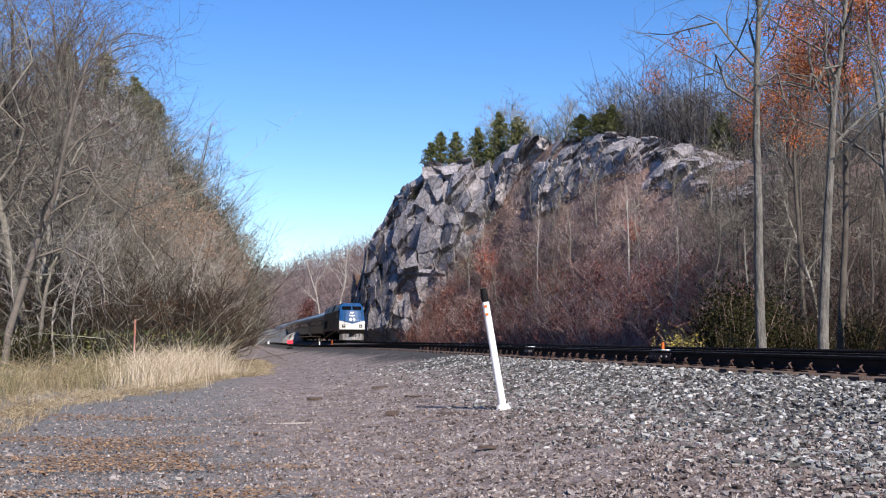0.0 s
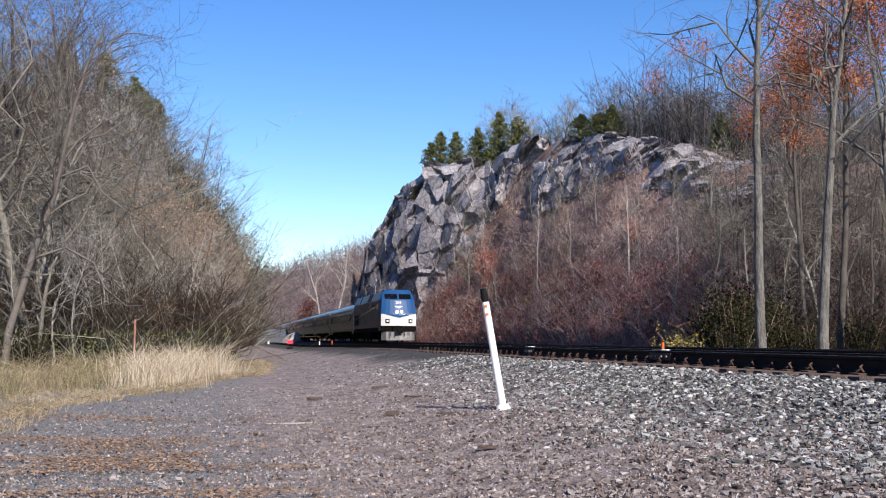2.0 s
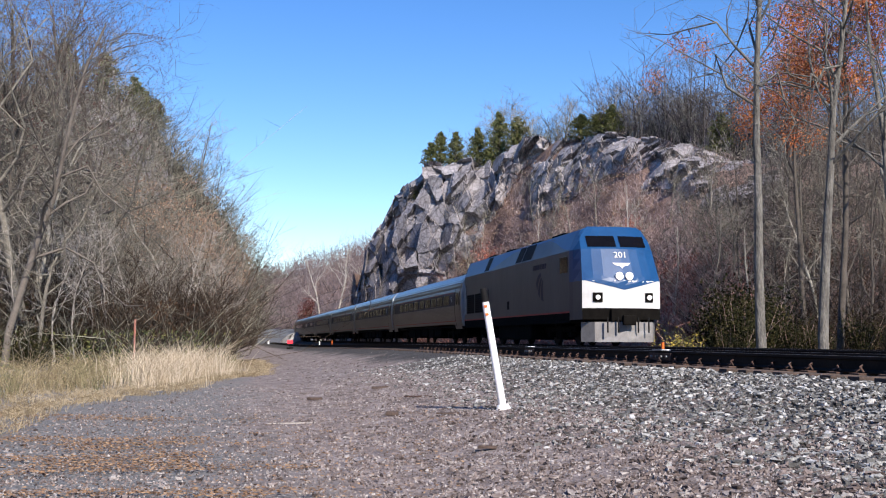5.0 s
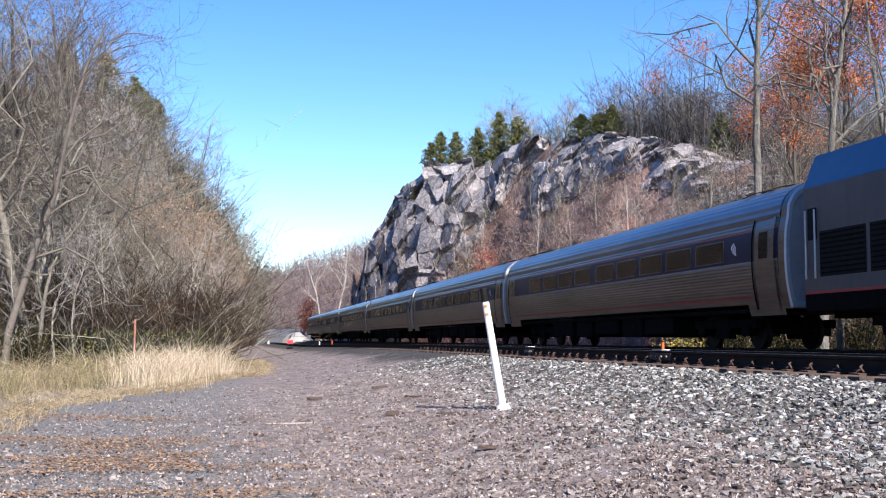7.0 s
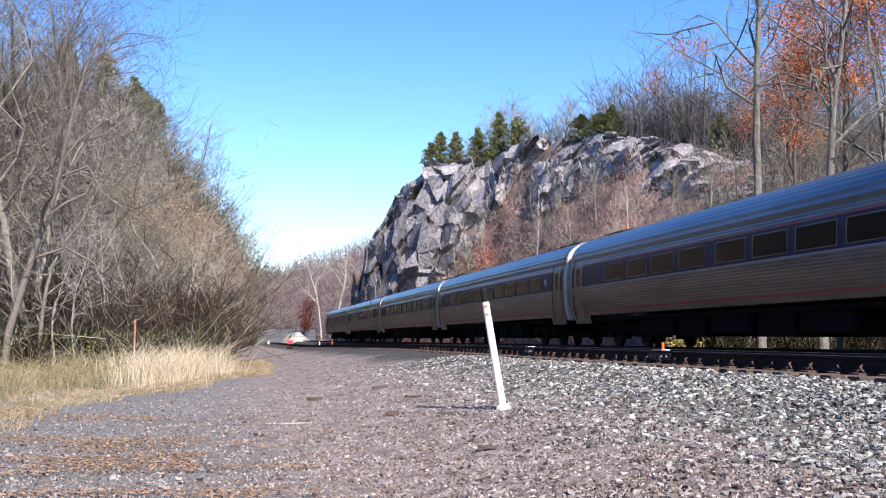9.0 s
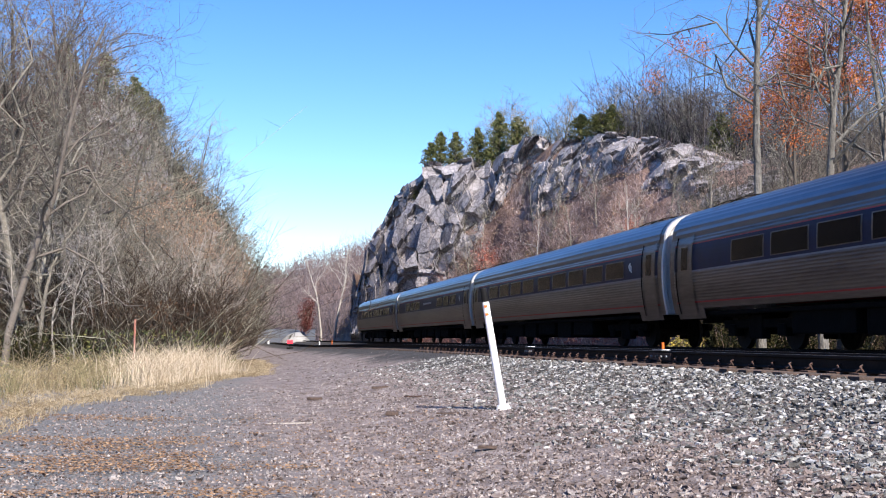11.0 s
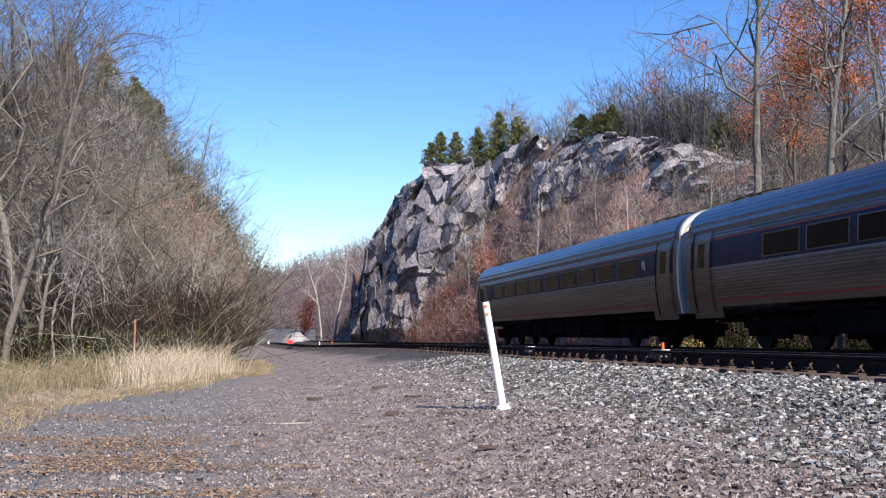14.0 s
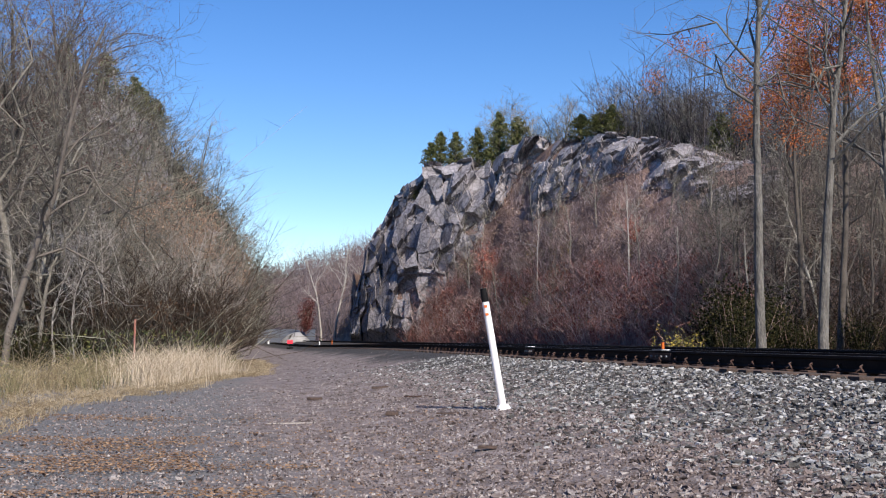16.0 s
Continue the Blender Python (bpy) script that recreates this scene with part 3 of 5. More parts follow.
place(wood_f, [spot(225, 57), spot(270, 58), spot(190, 60), spot(130, 44), spot(40, 58), spot(300, 68), spot(-20, 60), spot(250, 72), spot(70, 40), spot(205, 48), spot(310, 58), spot(350, 70), spot(20, 45), spot(165, 52), spot(280, 51), spot(100, 66), spot(160, 70), spot(225, 66)], g, 0.6, 1.0)
place(wood_g, [spot(200, 47), spot(95, 45), spot(255, 55), spot(20, 42), spot(320, 60), spot(150, 62), spot(60, 64), spot(360, 68), spot(285, 66), spot(395, 80), spot(330, 55), spot(120, 52)], g, 0.7, 1.1)

# trees before the east hill
M["bark_grey"] = material("grey_bark", [(0.05, 0.047, 0.041), (0.125, 0.118, 0.105), (0.23, 0.22, 0.20)], 0.9, scale=5.0, bump=1.0, bump_scale=14, stretch=(1, 1, 0.3))
GNARL[0] = 0.46
east_a = bare_tree(41, 17.5, 0.19, M["bark_grey"], "tall straight grey tree beside the main line", 3, (13, 6, 5, 4), 0.66, wob=0.03, low=0.5)
east_a.matrix_basis = pose(*spot(1349, 37, -0.3))
east_b = bare_tree(46, 15.5, 0.20, M["bark_grey"], "tall crooked grey tree beside the main line", 3, (13, 7, 5, 4), 0.66, lean=(0.05, 0.0), wob=0.05, low=0.5)
east_b.matrix_basis = pose(*spot(1456, 37, -0.3))
o = copy_thing(east_b, pose(*spot(1600, 42, -0.3), 0, 0, 130))
east_oak = bare_tree(44, 16.5, 0.17, M["bark_dark"], "oak holding dense clumps of orange autumn leaves", 3, (14, 7, 5, 4), 0.52, M["leaf_orange"], 17000, 0.058, leaf_from=0.68, wob=0.04, low=0.62, loose=0.026, clumps=60)
east_oak.matrix_basis = pose(*spot(1482, 45, -0.3))
o = copy_thing(east_oak, pose(*spot(1425, 56, -0.3), 0, 0, 75))
east_c = bare_tree(43, 11, 0.10, M["bark_dark"], "dark leafless tree on the hill's shoulder", 3, (12, 8, 6, 4), 0.8, low=0.22)
place(east_c, [slope(1420, 0.1), slope(1500, 0.05), slope(1540, 0.02), slope(1395, 0.25), slope(1560, 0.3), slope(1310, 0.2)] + [slope(px, 1.02) for px in (1225, 1300, 1250, 1380, 1440, 1500, 1180, 1340, 1545, 1410)] + [slope(1375 + 17 * k, 0.25 + 0.07 * (k * 5 % 11)) for k in range(12)], g, 0.75, 1.15)

# pale trunks standing on the slope
birch = bare_tree(51, 9, 0.085, M["bark_pale"], "white-barked leafless birch on the slope", 2, (5, 3, 3), 0.3, wob=0.02, low=0.6)
place(birch, [slope(951, 0.22), slope(1113, 0.2)], g, 1.1, 1.2)


def cedar(seed, h):
    """An evergreen: trunk, and a ragged cone of many sprays."""
    q = np.random.default_rng(seed)
    c = tagged(new("cedar"), "small dark green cedar on the rock", "tree", "cedars on the cliff")
    t = Tubes()
    t.tube([(0, 0, -0.3), (0.05, 0, h * 0.5), (0, 0, h)], [0.09, 0.06, 0.01], 6)
    sprays = []
    for i in range(90):
        f = q.random() ** 0.8
        a = q.random() * 2 * math.pi
        reach = h * 0.30 * (1 - f) ** 0.7 * (0.6 + 0.6 * q.random()) + 0.08
        b = np.array((0, 0, h * (0.08 + 0.9 * f)))
        e = b + np.array((math.cos(a) * reach, math.sin(a) * reach, reach * 0.5))
        t.tube([b, e], [0.02, 0.006], 3)
        for k in range(34):
            w = q.random() ** 0.6
            sprays.append(b + (e - b) * w + q.normal(size=3) * 0.09 * h / 4)
    ob = t.build("trunk", M["bark_dark"])
    ob.parent = c
    lv = leaves("crown", sprays, 0.085 * h / 4, M["leaf_green"], q)
    lv.parent = c
    return c


def top_z(px, y, depth):
    """Height that stands at that bearing, elevation and depth."""
    return EYE + depth * math.tan(math.atan((441 - y) / 1920) + radians(TILT))


ced = cedar(61, 4.2)
spots = [(778, 284, 145), (806, 286, 142), (846, 280, 138), (884, 290, 134), (918, 292, 127), (868, 316, 132), (744, 358, 150), (1086, 238, 103), (1030, 252, 108), (1062, 250, 106), (1281, 290, 93), (762, 290, 147)]
for i, (px, y, dep) in enumerate(spots):
    x, yy, zz = slope(px, 1.0 if y < 300 else 0.90 if i == 5 else 0.82)
    m = pose(x, yy, zz + 0.1, 0, 0, 40 * i) @ Matrix.Diagonal((1.35 + 0.3 * math.sin(i * 5), 1.35, (1.25, 1.2, 1.25, 1.55, 1.15, 0.9, 0.8, 0.9, 0.75, 0.7, 1.05, 0.95)[i], 1))
    o = ced if i == 0 else copy_thing(ced, pose(0, 0, 0))
    o.matrix_basis = m


for i, (u, v) in enumerate(((4.1, 1.0), (4.35, 1.02), (4.6, 0.98), (5.2, 1.0), (5.9, 1.03))):
    o = copy_thing(ced, pose(0, 0, 0))
    o.matrix_basis = Matrix.Translation(hill_point(LEFT, u, v) - Vector((0, 0, 0.3))) @ pose(0, 0, 0, 0, 0, 60 * i) @ Matrix.Diagonal((1.3, 1.3, 0.85 + 0.1 * i, 1))


def shrub(seed, h, w, leaf, label, count=1600, size=0.09):
    q = np.random.default_rng(seed)
    c = tagged(new("shrub"), label, "shrub")
    t, pts = Tubes(), []
    for i in range(26):
        a = q.random() * 2 * math.pi
        e = np.array((math.cos(a) * w * q.random(), math.sin(a) * w * q.random(), h * (0.5 + 0.5 * q.random())))
        m = e * 0.5 + q.normal(size=3) * 0.12
        t.tube([(0, 0, -0.2), m, e], [0.03, 0.018, 0.005], 3)
        for k in range(count // 26):
            f = 0.15 + 0.85 * q.random()
            pts.append((m * 2 * (1 - f) + e * (2 * f - 1) if f > 0.5 else m * 2 * f) + q.normal(size=3) * 0.16 * w)
    ob = t.build("branchwork", M["brush"])
    ob.parent = c
    lv = leaves("foliage", pts, size, leaf, q)
    lv.parent = c
    return c


red = shrub(71, 6.0, 1.7, M["leaf_red"], "dark red-leaved young tree on the slope", 3000, 0.10)
red.matrix_basis = pose(*slope(866, 0.27)) @ Matrix.Scale(1.1, 4)
o = shrub(74, 6.0, 1.7, M["leaf_maroon"], "dark maroon-leaved tree beyond the cut", 2600, 0.12)
o.matrix_basis = pose(*spot(543, 228, 2.2)) @ Matrix.Scale(1.35, 4)
o = copy_thing(red, pose(0, 0, 0))
o.matrix_basis = pose(*slope(1120, 0.42)) @ Matrix.Scale(0.5, 4)
low = shrub(72, 2.0, 1.7, M["leaf_yellow"], "yellow-green leafy shrub beside the main line", 2400, 0.06)
low.matrix_basis = pose(*spot(1208, 40, 0.0)) @ Matrix.Scale(0.75, 4)
o = copy_thing(low, pose(*slope(938, 0.19)))
dark = shrub(73, 3.2, 2.0, M["leaf_green_shade"], "evergreen shrub, its leaves darkened further for shade", 3400, 0.075)
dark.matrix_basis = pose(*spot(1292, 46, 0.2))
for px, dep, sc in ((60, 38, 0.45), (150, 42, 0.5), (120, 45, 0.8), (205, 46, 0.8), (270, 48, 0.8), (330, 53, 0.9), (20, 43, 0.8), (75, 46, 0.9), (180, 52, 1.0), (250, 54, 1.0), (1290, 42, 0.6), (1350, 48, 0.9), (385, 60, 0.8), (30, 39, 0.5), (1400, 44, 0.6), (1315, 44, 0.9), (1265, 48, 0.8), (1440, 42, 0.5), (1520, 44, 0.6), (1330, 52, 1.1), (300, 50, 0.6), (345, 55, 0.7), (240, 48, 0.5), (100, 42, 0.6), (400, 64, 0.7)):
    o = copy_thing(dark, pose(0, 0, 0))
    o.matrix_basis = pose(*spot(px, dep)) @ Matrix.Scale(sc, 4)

# undergrowth at the wood's edge
edge = [spot(-80 + 540 * g.random(), 37 + 18 * g.random() ** 1.5) for _ in range(3600)]
edge = [(x, y, z) for x, y, z in edge if x < -0.09 * (60 - y) + 1.2]
edge = edge[:1500]
stems("wood_edge_brush", edge[:420], 0.5, 3.0, 0.013, M["brush_west"], g, 6, 0.55, "tangled grey-brown brush at the wood's edge", 0.4)
# dark stems and leaves added to stand for shade deep in the wood
deep = [spot(-80 + 465 * g.random(), 42 + 18 * g.random()) for _ in range(3600)]
deep = [(x, y, z) for x, y, z in deep if x < -0.09 * (60 - y) + 0.8]
stems("wood_bramble", deep, 1.2, 3.4, 0.02, M["shade_stem"], g, 7, 0.6, "thicket under the trees, stems darkened for the wood's shade", 0.4)
lv = [(x + 0.4 * g.normal(), y + 0.4 * g.normal(), z + 2.6 * g.random()) for x, y, z in (deep[k % len(deep)] for k in range(22000)) if fbm(x * 0.3, y * 0.3, 2.0) > -0.2]
tagged(leaves("bramble_leaves", lv, 0.06, M["leaf_brown_shade"], g), "brown leaves darkened for the shade of the thickets", "leaves", kind="stuff")

lv = [(x, y, z + 0.1 + 1.3 * g.random() ** 1.5) for x, y, z in (edge[k % len(edge)] for k in range(9000))]
lv = [(x + 0.35 * g.normal(), y + 0.35 * g.normal(), z) for x, y, z in lv if fbm(x * 0.4, y * 0.4, 5.0) > -0.15]
tagged(leaves("undergrowth_leaves", lv, 0.05, M["leaf_green"], g), "olive-green undergrowth leaves at the wood's edge", "leaves", kind="stuff")

# ---- grass verge ----
def verge(y):
    """The lot's edge: x of the grass border along y."""
    return -3.6 + 4.6 * smooth(10, 42, y) + 0.5 * smooth(42, 120, y) + 0.25 * math.sin(y * 0.6)


def blades(name, spots, h, w, mat, g, label, lean=0.3):
    """Grass in tussocks: height follows patches, and the tips arch over."""
    S = np.array(spots, float)
    n = len(S)
    tuft = np.array([0.55 + 0.9 * max(0.0, 0.5 + fbm(x * 1.3, y * 1.3, 11.0)) for x, y, _ in spots])
    hh = (h * tuft * (0.35 + 0.85 * g.random(n)))[:, None]
    d = np.concatenate([g.normal(size=(n, 2)) * lean, np.ones((n, 1))], 1)
    bow = np.concatenate([g.normal(size=(n, 2)) * lean * 1.1, -0.12 * np.ones((n, 1))], 1)
    P = np.stack([S - (0, 0, 0.03), S + d * hh * 0.55, S + (d + bow) * hh], 1)
    V, F = bulk_tubes(P, np.tile((w, w * 0.8, w * 0.15), (n, 1)), 3)
    return tagged(raw_np(name, V, F, mat), label, "grass", kind="stuff")


tall, green, short = [], [], []
for _ in range(19000):
    y = 14 + 44 * g.random() ** 1.2
    into = g.random() ** 1.2 * (2.2 + y * 0.10)
    x = verge(y) - 0.3 - into
    clump = fbm(x * 0.7, y * 0.7, 3.0)
    if clump < -0.2:
        continue
    (short if into < 0.6 or clump < -0.02 else green if fbm(x * 0.5, y * 0.5, 8.0) > 0.12 else tall).append((x, y, ground_z(x, y)))
blades("dry_grass", tall, 0.62, 0.005, M["grass"], g, "tall straw-coloured dry grass along the wood", 0.38)
blades("weed_grass", green, 0.5, 0.005, M["grass_green"], g, "tall green-yellow weeds among the dry grass", 0.4)
short += [(verge(y) - 3.0 * g.random() ** 2 + 0.4, y, 0.0) for y in (11 + 40 * g.random(8000))]
short += [(verge(y) + 0.8 * g.random() ** 2, y, 0.0) for y in (11 + 45 * g.random(7000))]
blades("short_grass", [p for p in short if fbm(p[0] * 0.9, p[1] * 0.9, 4.0) > -0.3], 0.13, 0.005, M["grass_straw"], g, "short matted straw grass at the lot's edge", 0.6)
plume = [spot(330 + 52 * g.normal(), 24 + 10 * g.random()) for _ in range(6200)]
plume = [p for p in plume if p[0] < verge(p[1]) + 0.3 * g.normal()]
plume = [p for p in plume if fbm(p[0] * 0.9, p[1] * 0.6, 7.0) > -0.12]
blades("pale_grass", plume, 0.78, 0.007, M["grass_pale"], g, "bright straw grass clump at the wood's edge", 0.24)

# ---- loose stones ----
def stones(name, X, Y, size, mat, g, label):
    n = len(X)
    corner = np.array([(a, b, c) for a in (-1, 1) for b in (-1, 1) for c in (-1, 1)], float)
    V = corner[None] * (0.15 + 0.95 * g.random((n, 8, 3)))
    V *= (size[:, None, None] * 0.5) * (0.55 + 0.85 * g.random((n, 1, 3))) * np.array((1.15, 1.0, 0.62))
    a, b = g.random(n) * 6.28, g.normal(size=n) * 0.35
    ca, sa, cb, sb = np.cos(a), np.sin(a), np.cos(b), np.sin(b)
    x, y, z = V[..., 0], V[..., 1], V[..., 2]
    y, z = y * cb[:, None] - z * sb[:, None], y * sb[:, None] + z * cb[:, None]
    x, y = x * ca[:, None] - y * sa[:, None], x * sa[:, None] + y * ca[:, None]
    Z = np.array([ground_z(p, q) for p, q in zip(X, Y)]) + 0.03 * np.array([fbm(p * 0.8, q * 0.8) for p, q in zip(X, Y)]) + size * 0.16
    W = np.stack([x + X[:, None], y + Y[:, None], z + Z[:, None]], 2).reshape(-1, 3)
    q = np.array([(0, 1, 3, 2), (4, 6, 7, 5), (0, 4, 5, 1), (2, 3, 7, 6), (0, 2, 6, 4), (1, 5, 7, 3)])
    F = (np.arange(n)[:, None, None] * 8 + q[None]).reshape(-1, 4)
    return tagged(raw_np(name, W, F, mat), label, "gravel", kind="stuff")


def scatter(n, near, far, power, x_ok):
    dep = near + (far - near) * g.random(n) ** power
    r = -0.43 + 0.86 * g.random(n)
    x = dep * (r * math.cos(TH) + math.sin(TH))
    y = dep * (math.cos(TH) - r * math.sin(TH))
    k = np.array([x_ok(a, b) for a, b in zip(x, y)])
    return x[k], y[k]


X, Y = scatter(120000, 5.6, 30, 1.35, lambda x, y: g.random() < smooth(2.6, 5.6, x + 0.8 * fbm(x * 0.6, y * 0.6)) and x < 7.0 or 7.2 < x < 8.45 or 8.7 < x < 13)
stones("ballast", X, Y, 0.020 + 0.048 * g.random(len(X)) ** 2.2, M["stone"], g, "coarse grey crushed-stone ballast beside the rails")
X, Y = scatter(84000, 5.6, 44, 1.7, lambda x, y: verge(y) + 0.7 + 0.6 * fbm(x, y) < x < 6.0 and g.random() < (1 - 0.85 * smooth(3.6, 5.6, x)) * (0.16 + 0.84 * smooth(0.3, 2.6, x)))
stones("lot_gravel", X, Y, 0.010 + 0.045 * g.random(len(X)) ** 4.0, M["lot_stone"], g, "brown-grey gravel of the lot")

# fine chips between the larger stones
X, Y = scatter(76000, 5.6, 26, 1.3, lambda x, y: verge(y) + 0.9 + 0.5 * fbm(x, y) < x < 6.6 and g.random() < 0.65 + 0.35 * smooth(-0.5, 2.0, x))
n = len(X)
sz = 0.006 + 0.012 * g.random(n)
tet = np.array([(1, 0, -0.4), (-0.6, 0.9, -0.4), (-0.6, -0.9, -0.4), (0, 0, 0.8)])
V = tet[None] * (0.6 + 0.7 * g.random((n, 4, 3)))
a = g.random(n) * 6.28
V = np.stack([V[..., 0] * np.cos(a)[:, None] - V[..., 1] * np.sin(a)[:, None], V[..., 0] * np.sin(a)[:, None] + V[..., 1] * np.cos(a)[:, None], V[..., 2]], 2) * sz[:, None, None]
V += np.stack([X, Y, np.array([ground_z(p, q) + 0.03 * fbm(p * 0.8, q * 0.8) for p, q in zip(X, Y)]) + sz * 0.3], 1)[:, None]
F = (np.arange(n)[:, None, None] * 4 + np.array([(0, 1, 3), (1, 2, 3), (2, 0, 3)])[None]).reshape(-1, 3)
tagged(raw_np("stone_chips", V.reshape(-1, 3), F, M["lot_stone"]), "fine brown-grey stone chips of the lot", "gravel", kind="stuff")

# fallen leaves in drifts on the drive
lf = []
for _ in range(34000):
    dep = 6.4 + 9 * g.random()
    r = -0.43 + 0.45 * g.random()
    x, y = dep * (r * math.cos(TH) + math.sin(TH)), dep * (math.cos(TH) - r * math.sin(TH))
    if fbm(x * 0.35 + 4, y * 1.1, 2.0) > 0.10 + 1.2 * max(0.0, r + 0.25) + 0.2 * g.random() or g.random() < 0.05:
        lf.append((x, y, ground_z(x, y) + 0.025 + 0.02 * g.random()))
tagged(leaves("fallen_leaves", lf, 0.021, M["leaf_fallen"], g, 0.7), "drifts of fallen orange-brown leaves", "leaves", kind="stuff")

# ---- tracks ----
def rail(name, x, top, prof, parent):
    pts = [(-0.075, 0), (0.075, 0), (0.075, 0.012), (0.012, 0.035), (0.010, 0.135), (0.036, 0.15), (0.037, 0.178), (0.030, 0.185), (-0.030, 0.185), (-0.037, 0.178), (-0.036, 0.15), (-0.010, 0.135), (-0.012, 0.035), (-0.075, 0.012)]
    ys = [-60 + 3 * i for i in range(40)] + [60 + 10 * i for i in range(26)]
    vs = [(x + a, y, top - 0.185 + b + prof(y)) for y in ys for a, b in pts]
    k = len(pts)
    fs = [(i * k + j, i * k + (j + 1) % k, (i + 1) * k + (j + 1) % k, (i + 1) * k + j) for i in range(len(ys) - 1) for j in range(k)]
    ob = raw(name, vs, fs, [M["steel"], M["railhead"]])
    for p in ob.data.polygons:
        p.material_index = 1 if p.index % k in (7,) else 0
    ob.parent = parent
    return ob


def track(name, x, top, prof, label):
    t = tagged(new(name), label, "railway track", kind="structure")
    for side in (-0.755, 0.755):
        rail("rail", x + side, top, prof, t)
    return t


track_near = track("track_near", NEAR, NEAR_TOP, dip, "rusty siding rails on timber ties in grey ballast")
track_far = track("track_far", FAR, FAR_TOP, lambda y: 0.0, "main line rails in ballast under the train")

# ---- train ----
SPEED, REAR_AT = 17.71, 146.4   # metres a second; the loco's rear coupling at 0 s
L = 26.01
WHEEL_R = 0.46
M["flute"] = material("coach_steel", [(0.09, 0.081, 0.080), (0.155, 0.14, 0.139), (0.205, 0.187, 0.187)], 0.30, 0.9, scale=0.8, bump=0.08, bump_scale=8, stretch=(1, 0.25, 3))
M["roof"] = material("coach_roof", [(0.11, 0.125, 0.16), (0.19, 0.21, 0.25)], 0.30, 0.85, scale=0.7, stretch=(2, 0.3, 2))
M["endsteel"] = material("end_steel", [(0.42, 0.42, 0.41), (0.56, 0.55, 0.54)], 0.45, 0.4, scale=3)
M["pale"] = material("pale_stripe", [(0.17, 0.17, 0.18), (0.24, 0.24, 0.25)], 0.5, scale=4)
M["navy"] = material("navy_band", [(0.002, 0.005, 0.026), (0.004, 0.009, 0.046)], 0.4, scale=3, spec=0.2)
M["blue"] = material("loco_blue", [(0.004, 0.045, 0.14), (0.007, 0.06, 0.175)], 0.4, scale=2)
M["grey"] = material("loco_grey", [(0.06, 0.06, 0.07), (0.09, 0.09, 0.10)], 0.42, 0.3, scale=1.2, stretch=(1, 1, 0.3))
M["nose"] = material("nose_white", [(0.50, 0.50, 0.49), (0.62, 0.62, 0.61)], 0.4, scale=3)
M["red"] = material("red_stripe", [(0.28, 0.02, 0.02), (0.40, 0.04, 0.035)], 0.5, scale=6)
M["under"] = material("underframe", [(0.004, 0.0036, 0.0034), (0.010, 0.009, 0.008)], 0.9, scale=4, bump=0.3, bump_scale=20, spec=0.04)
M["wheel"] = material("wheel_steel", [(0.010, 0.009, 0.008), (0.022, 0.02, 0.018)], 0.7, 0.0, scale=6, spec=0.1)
M["plough"] = material("plough_steel", [(0.16, 0.155, 0.15), (0.27, 0.26, 0.255)], 0.6, 0.2, scale=5)
M["black"] = material("black_rubber", [(0.006, 0.006, 0.0065), (0.014, 0.014, 0.015)], 0.7, scale=8, spec=0.1)
M["paper"] = material("white_mark", [(0.62, 0.62, 0.62), (0.74, 0.74, 0.73)], 0.5, scale=6)


def glass(name, colour, rough=0.12):
    m = bpy.data.materials.new(name)
    m.use_nodes = True
    b = m.node_tree.nodes["Principled BSDF"]
    n = m.node_tree.nodes.new("ShaderNodeTexNoise")
    n.inputs["Scale"].default_value = 1.3
    r = m.node_tree.nodes.new("ShaderNodeValToRGB")
    r.color_ramp.elements[0].color, r.color_ramp.elements[1].color = (*colour, 1), (*[c * 2.2 for c in colour], 1)
    m.node_tree.links.new(n.outputs["Fac"], r.inputs["Fac"])
    m.node_tree.links.new(r.outputs["Color"], b.inputs["Base Color"])
    b.inputs["Roughness"].default_value, b.inputs["Specular IOR Level"].default_value = rough, 0.12
    return m


M["pane"] = glass("tinted_pane", (0.003, 0.003, 0.004))
lamp_m = bpy.data.materials.new("headlamp_glow")
lamp_m.use_nodes = True
lamp_m.node_tree.nodes["Principled BSDF"].inputs["Emission Color"].default_value = (1.0, 0.95, 0.85, 1)
lamp_m.node_tree.nodes["Principled BSDF"].inputs["Emission Strength"].default_value = 2.5
M["lamp"] = lamp_m


def hull(z):
    """Half width of a coach at height z over the rails: a rounded tube."""
    if z <= 2.1:
        return 1.60 - 0.16 * ((2.1 - z) / 1.2) ** 2
    t = min(1.0, (z - 2.1) / 1.92)
    return 1.60 * max(0.0, 1 - t ** 3.2) ** 0.5


def loft(bm, rings, close=False, mat=0):
    vs = [[bm.verts.new(p) for p in r] for r in rings]
    for a, b in zip(vs, vs[1:]):
        n = len(a)
        for j in range(n if close else n - 1):
            f = bm.faces.new((a[j], a[(j + 1) % n], b[(j + 1) % n], b[j]))
            f.material_index = mat
    return vs


def shell(y0, y1, z0, z1, steps, out=0.0, ribs=0.0, side=-1):
    """A strip of the coach's side from z0 to z1, ribbed lengthwise where asked."""
    bm = bmesh.new()
    prof = []
    for i in range(steps + 1):
        z = z0 + (z1 - z0) * i / steps
        w = hull(z) + out + (ribs if i % 2 else 0.0)
        prof.append((side * w, z))
    loft(bm, [[(x, y, z) for x, z in prof] for y in (y0, y1)])
    bmesh.ops.recalc_face_normals(bm, faces=bm.faces)
    return bm


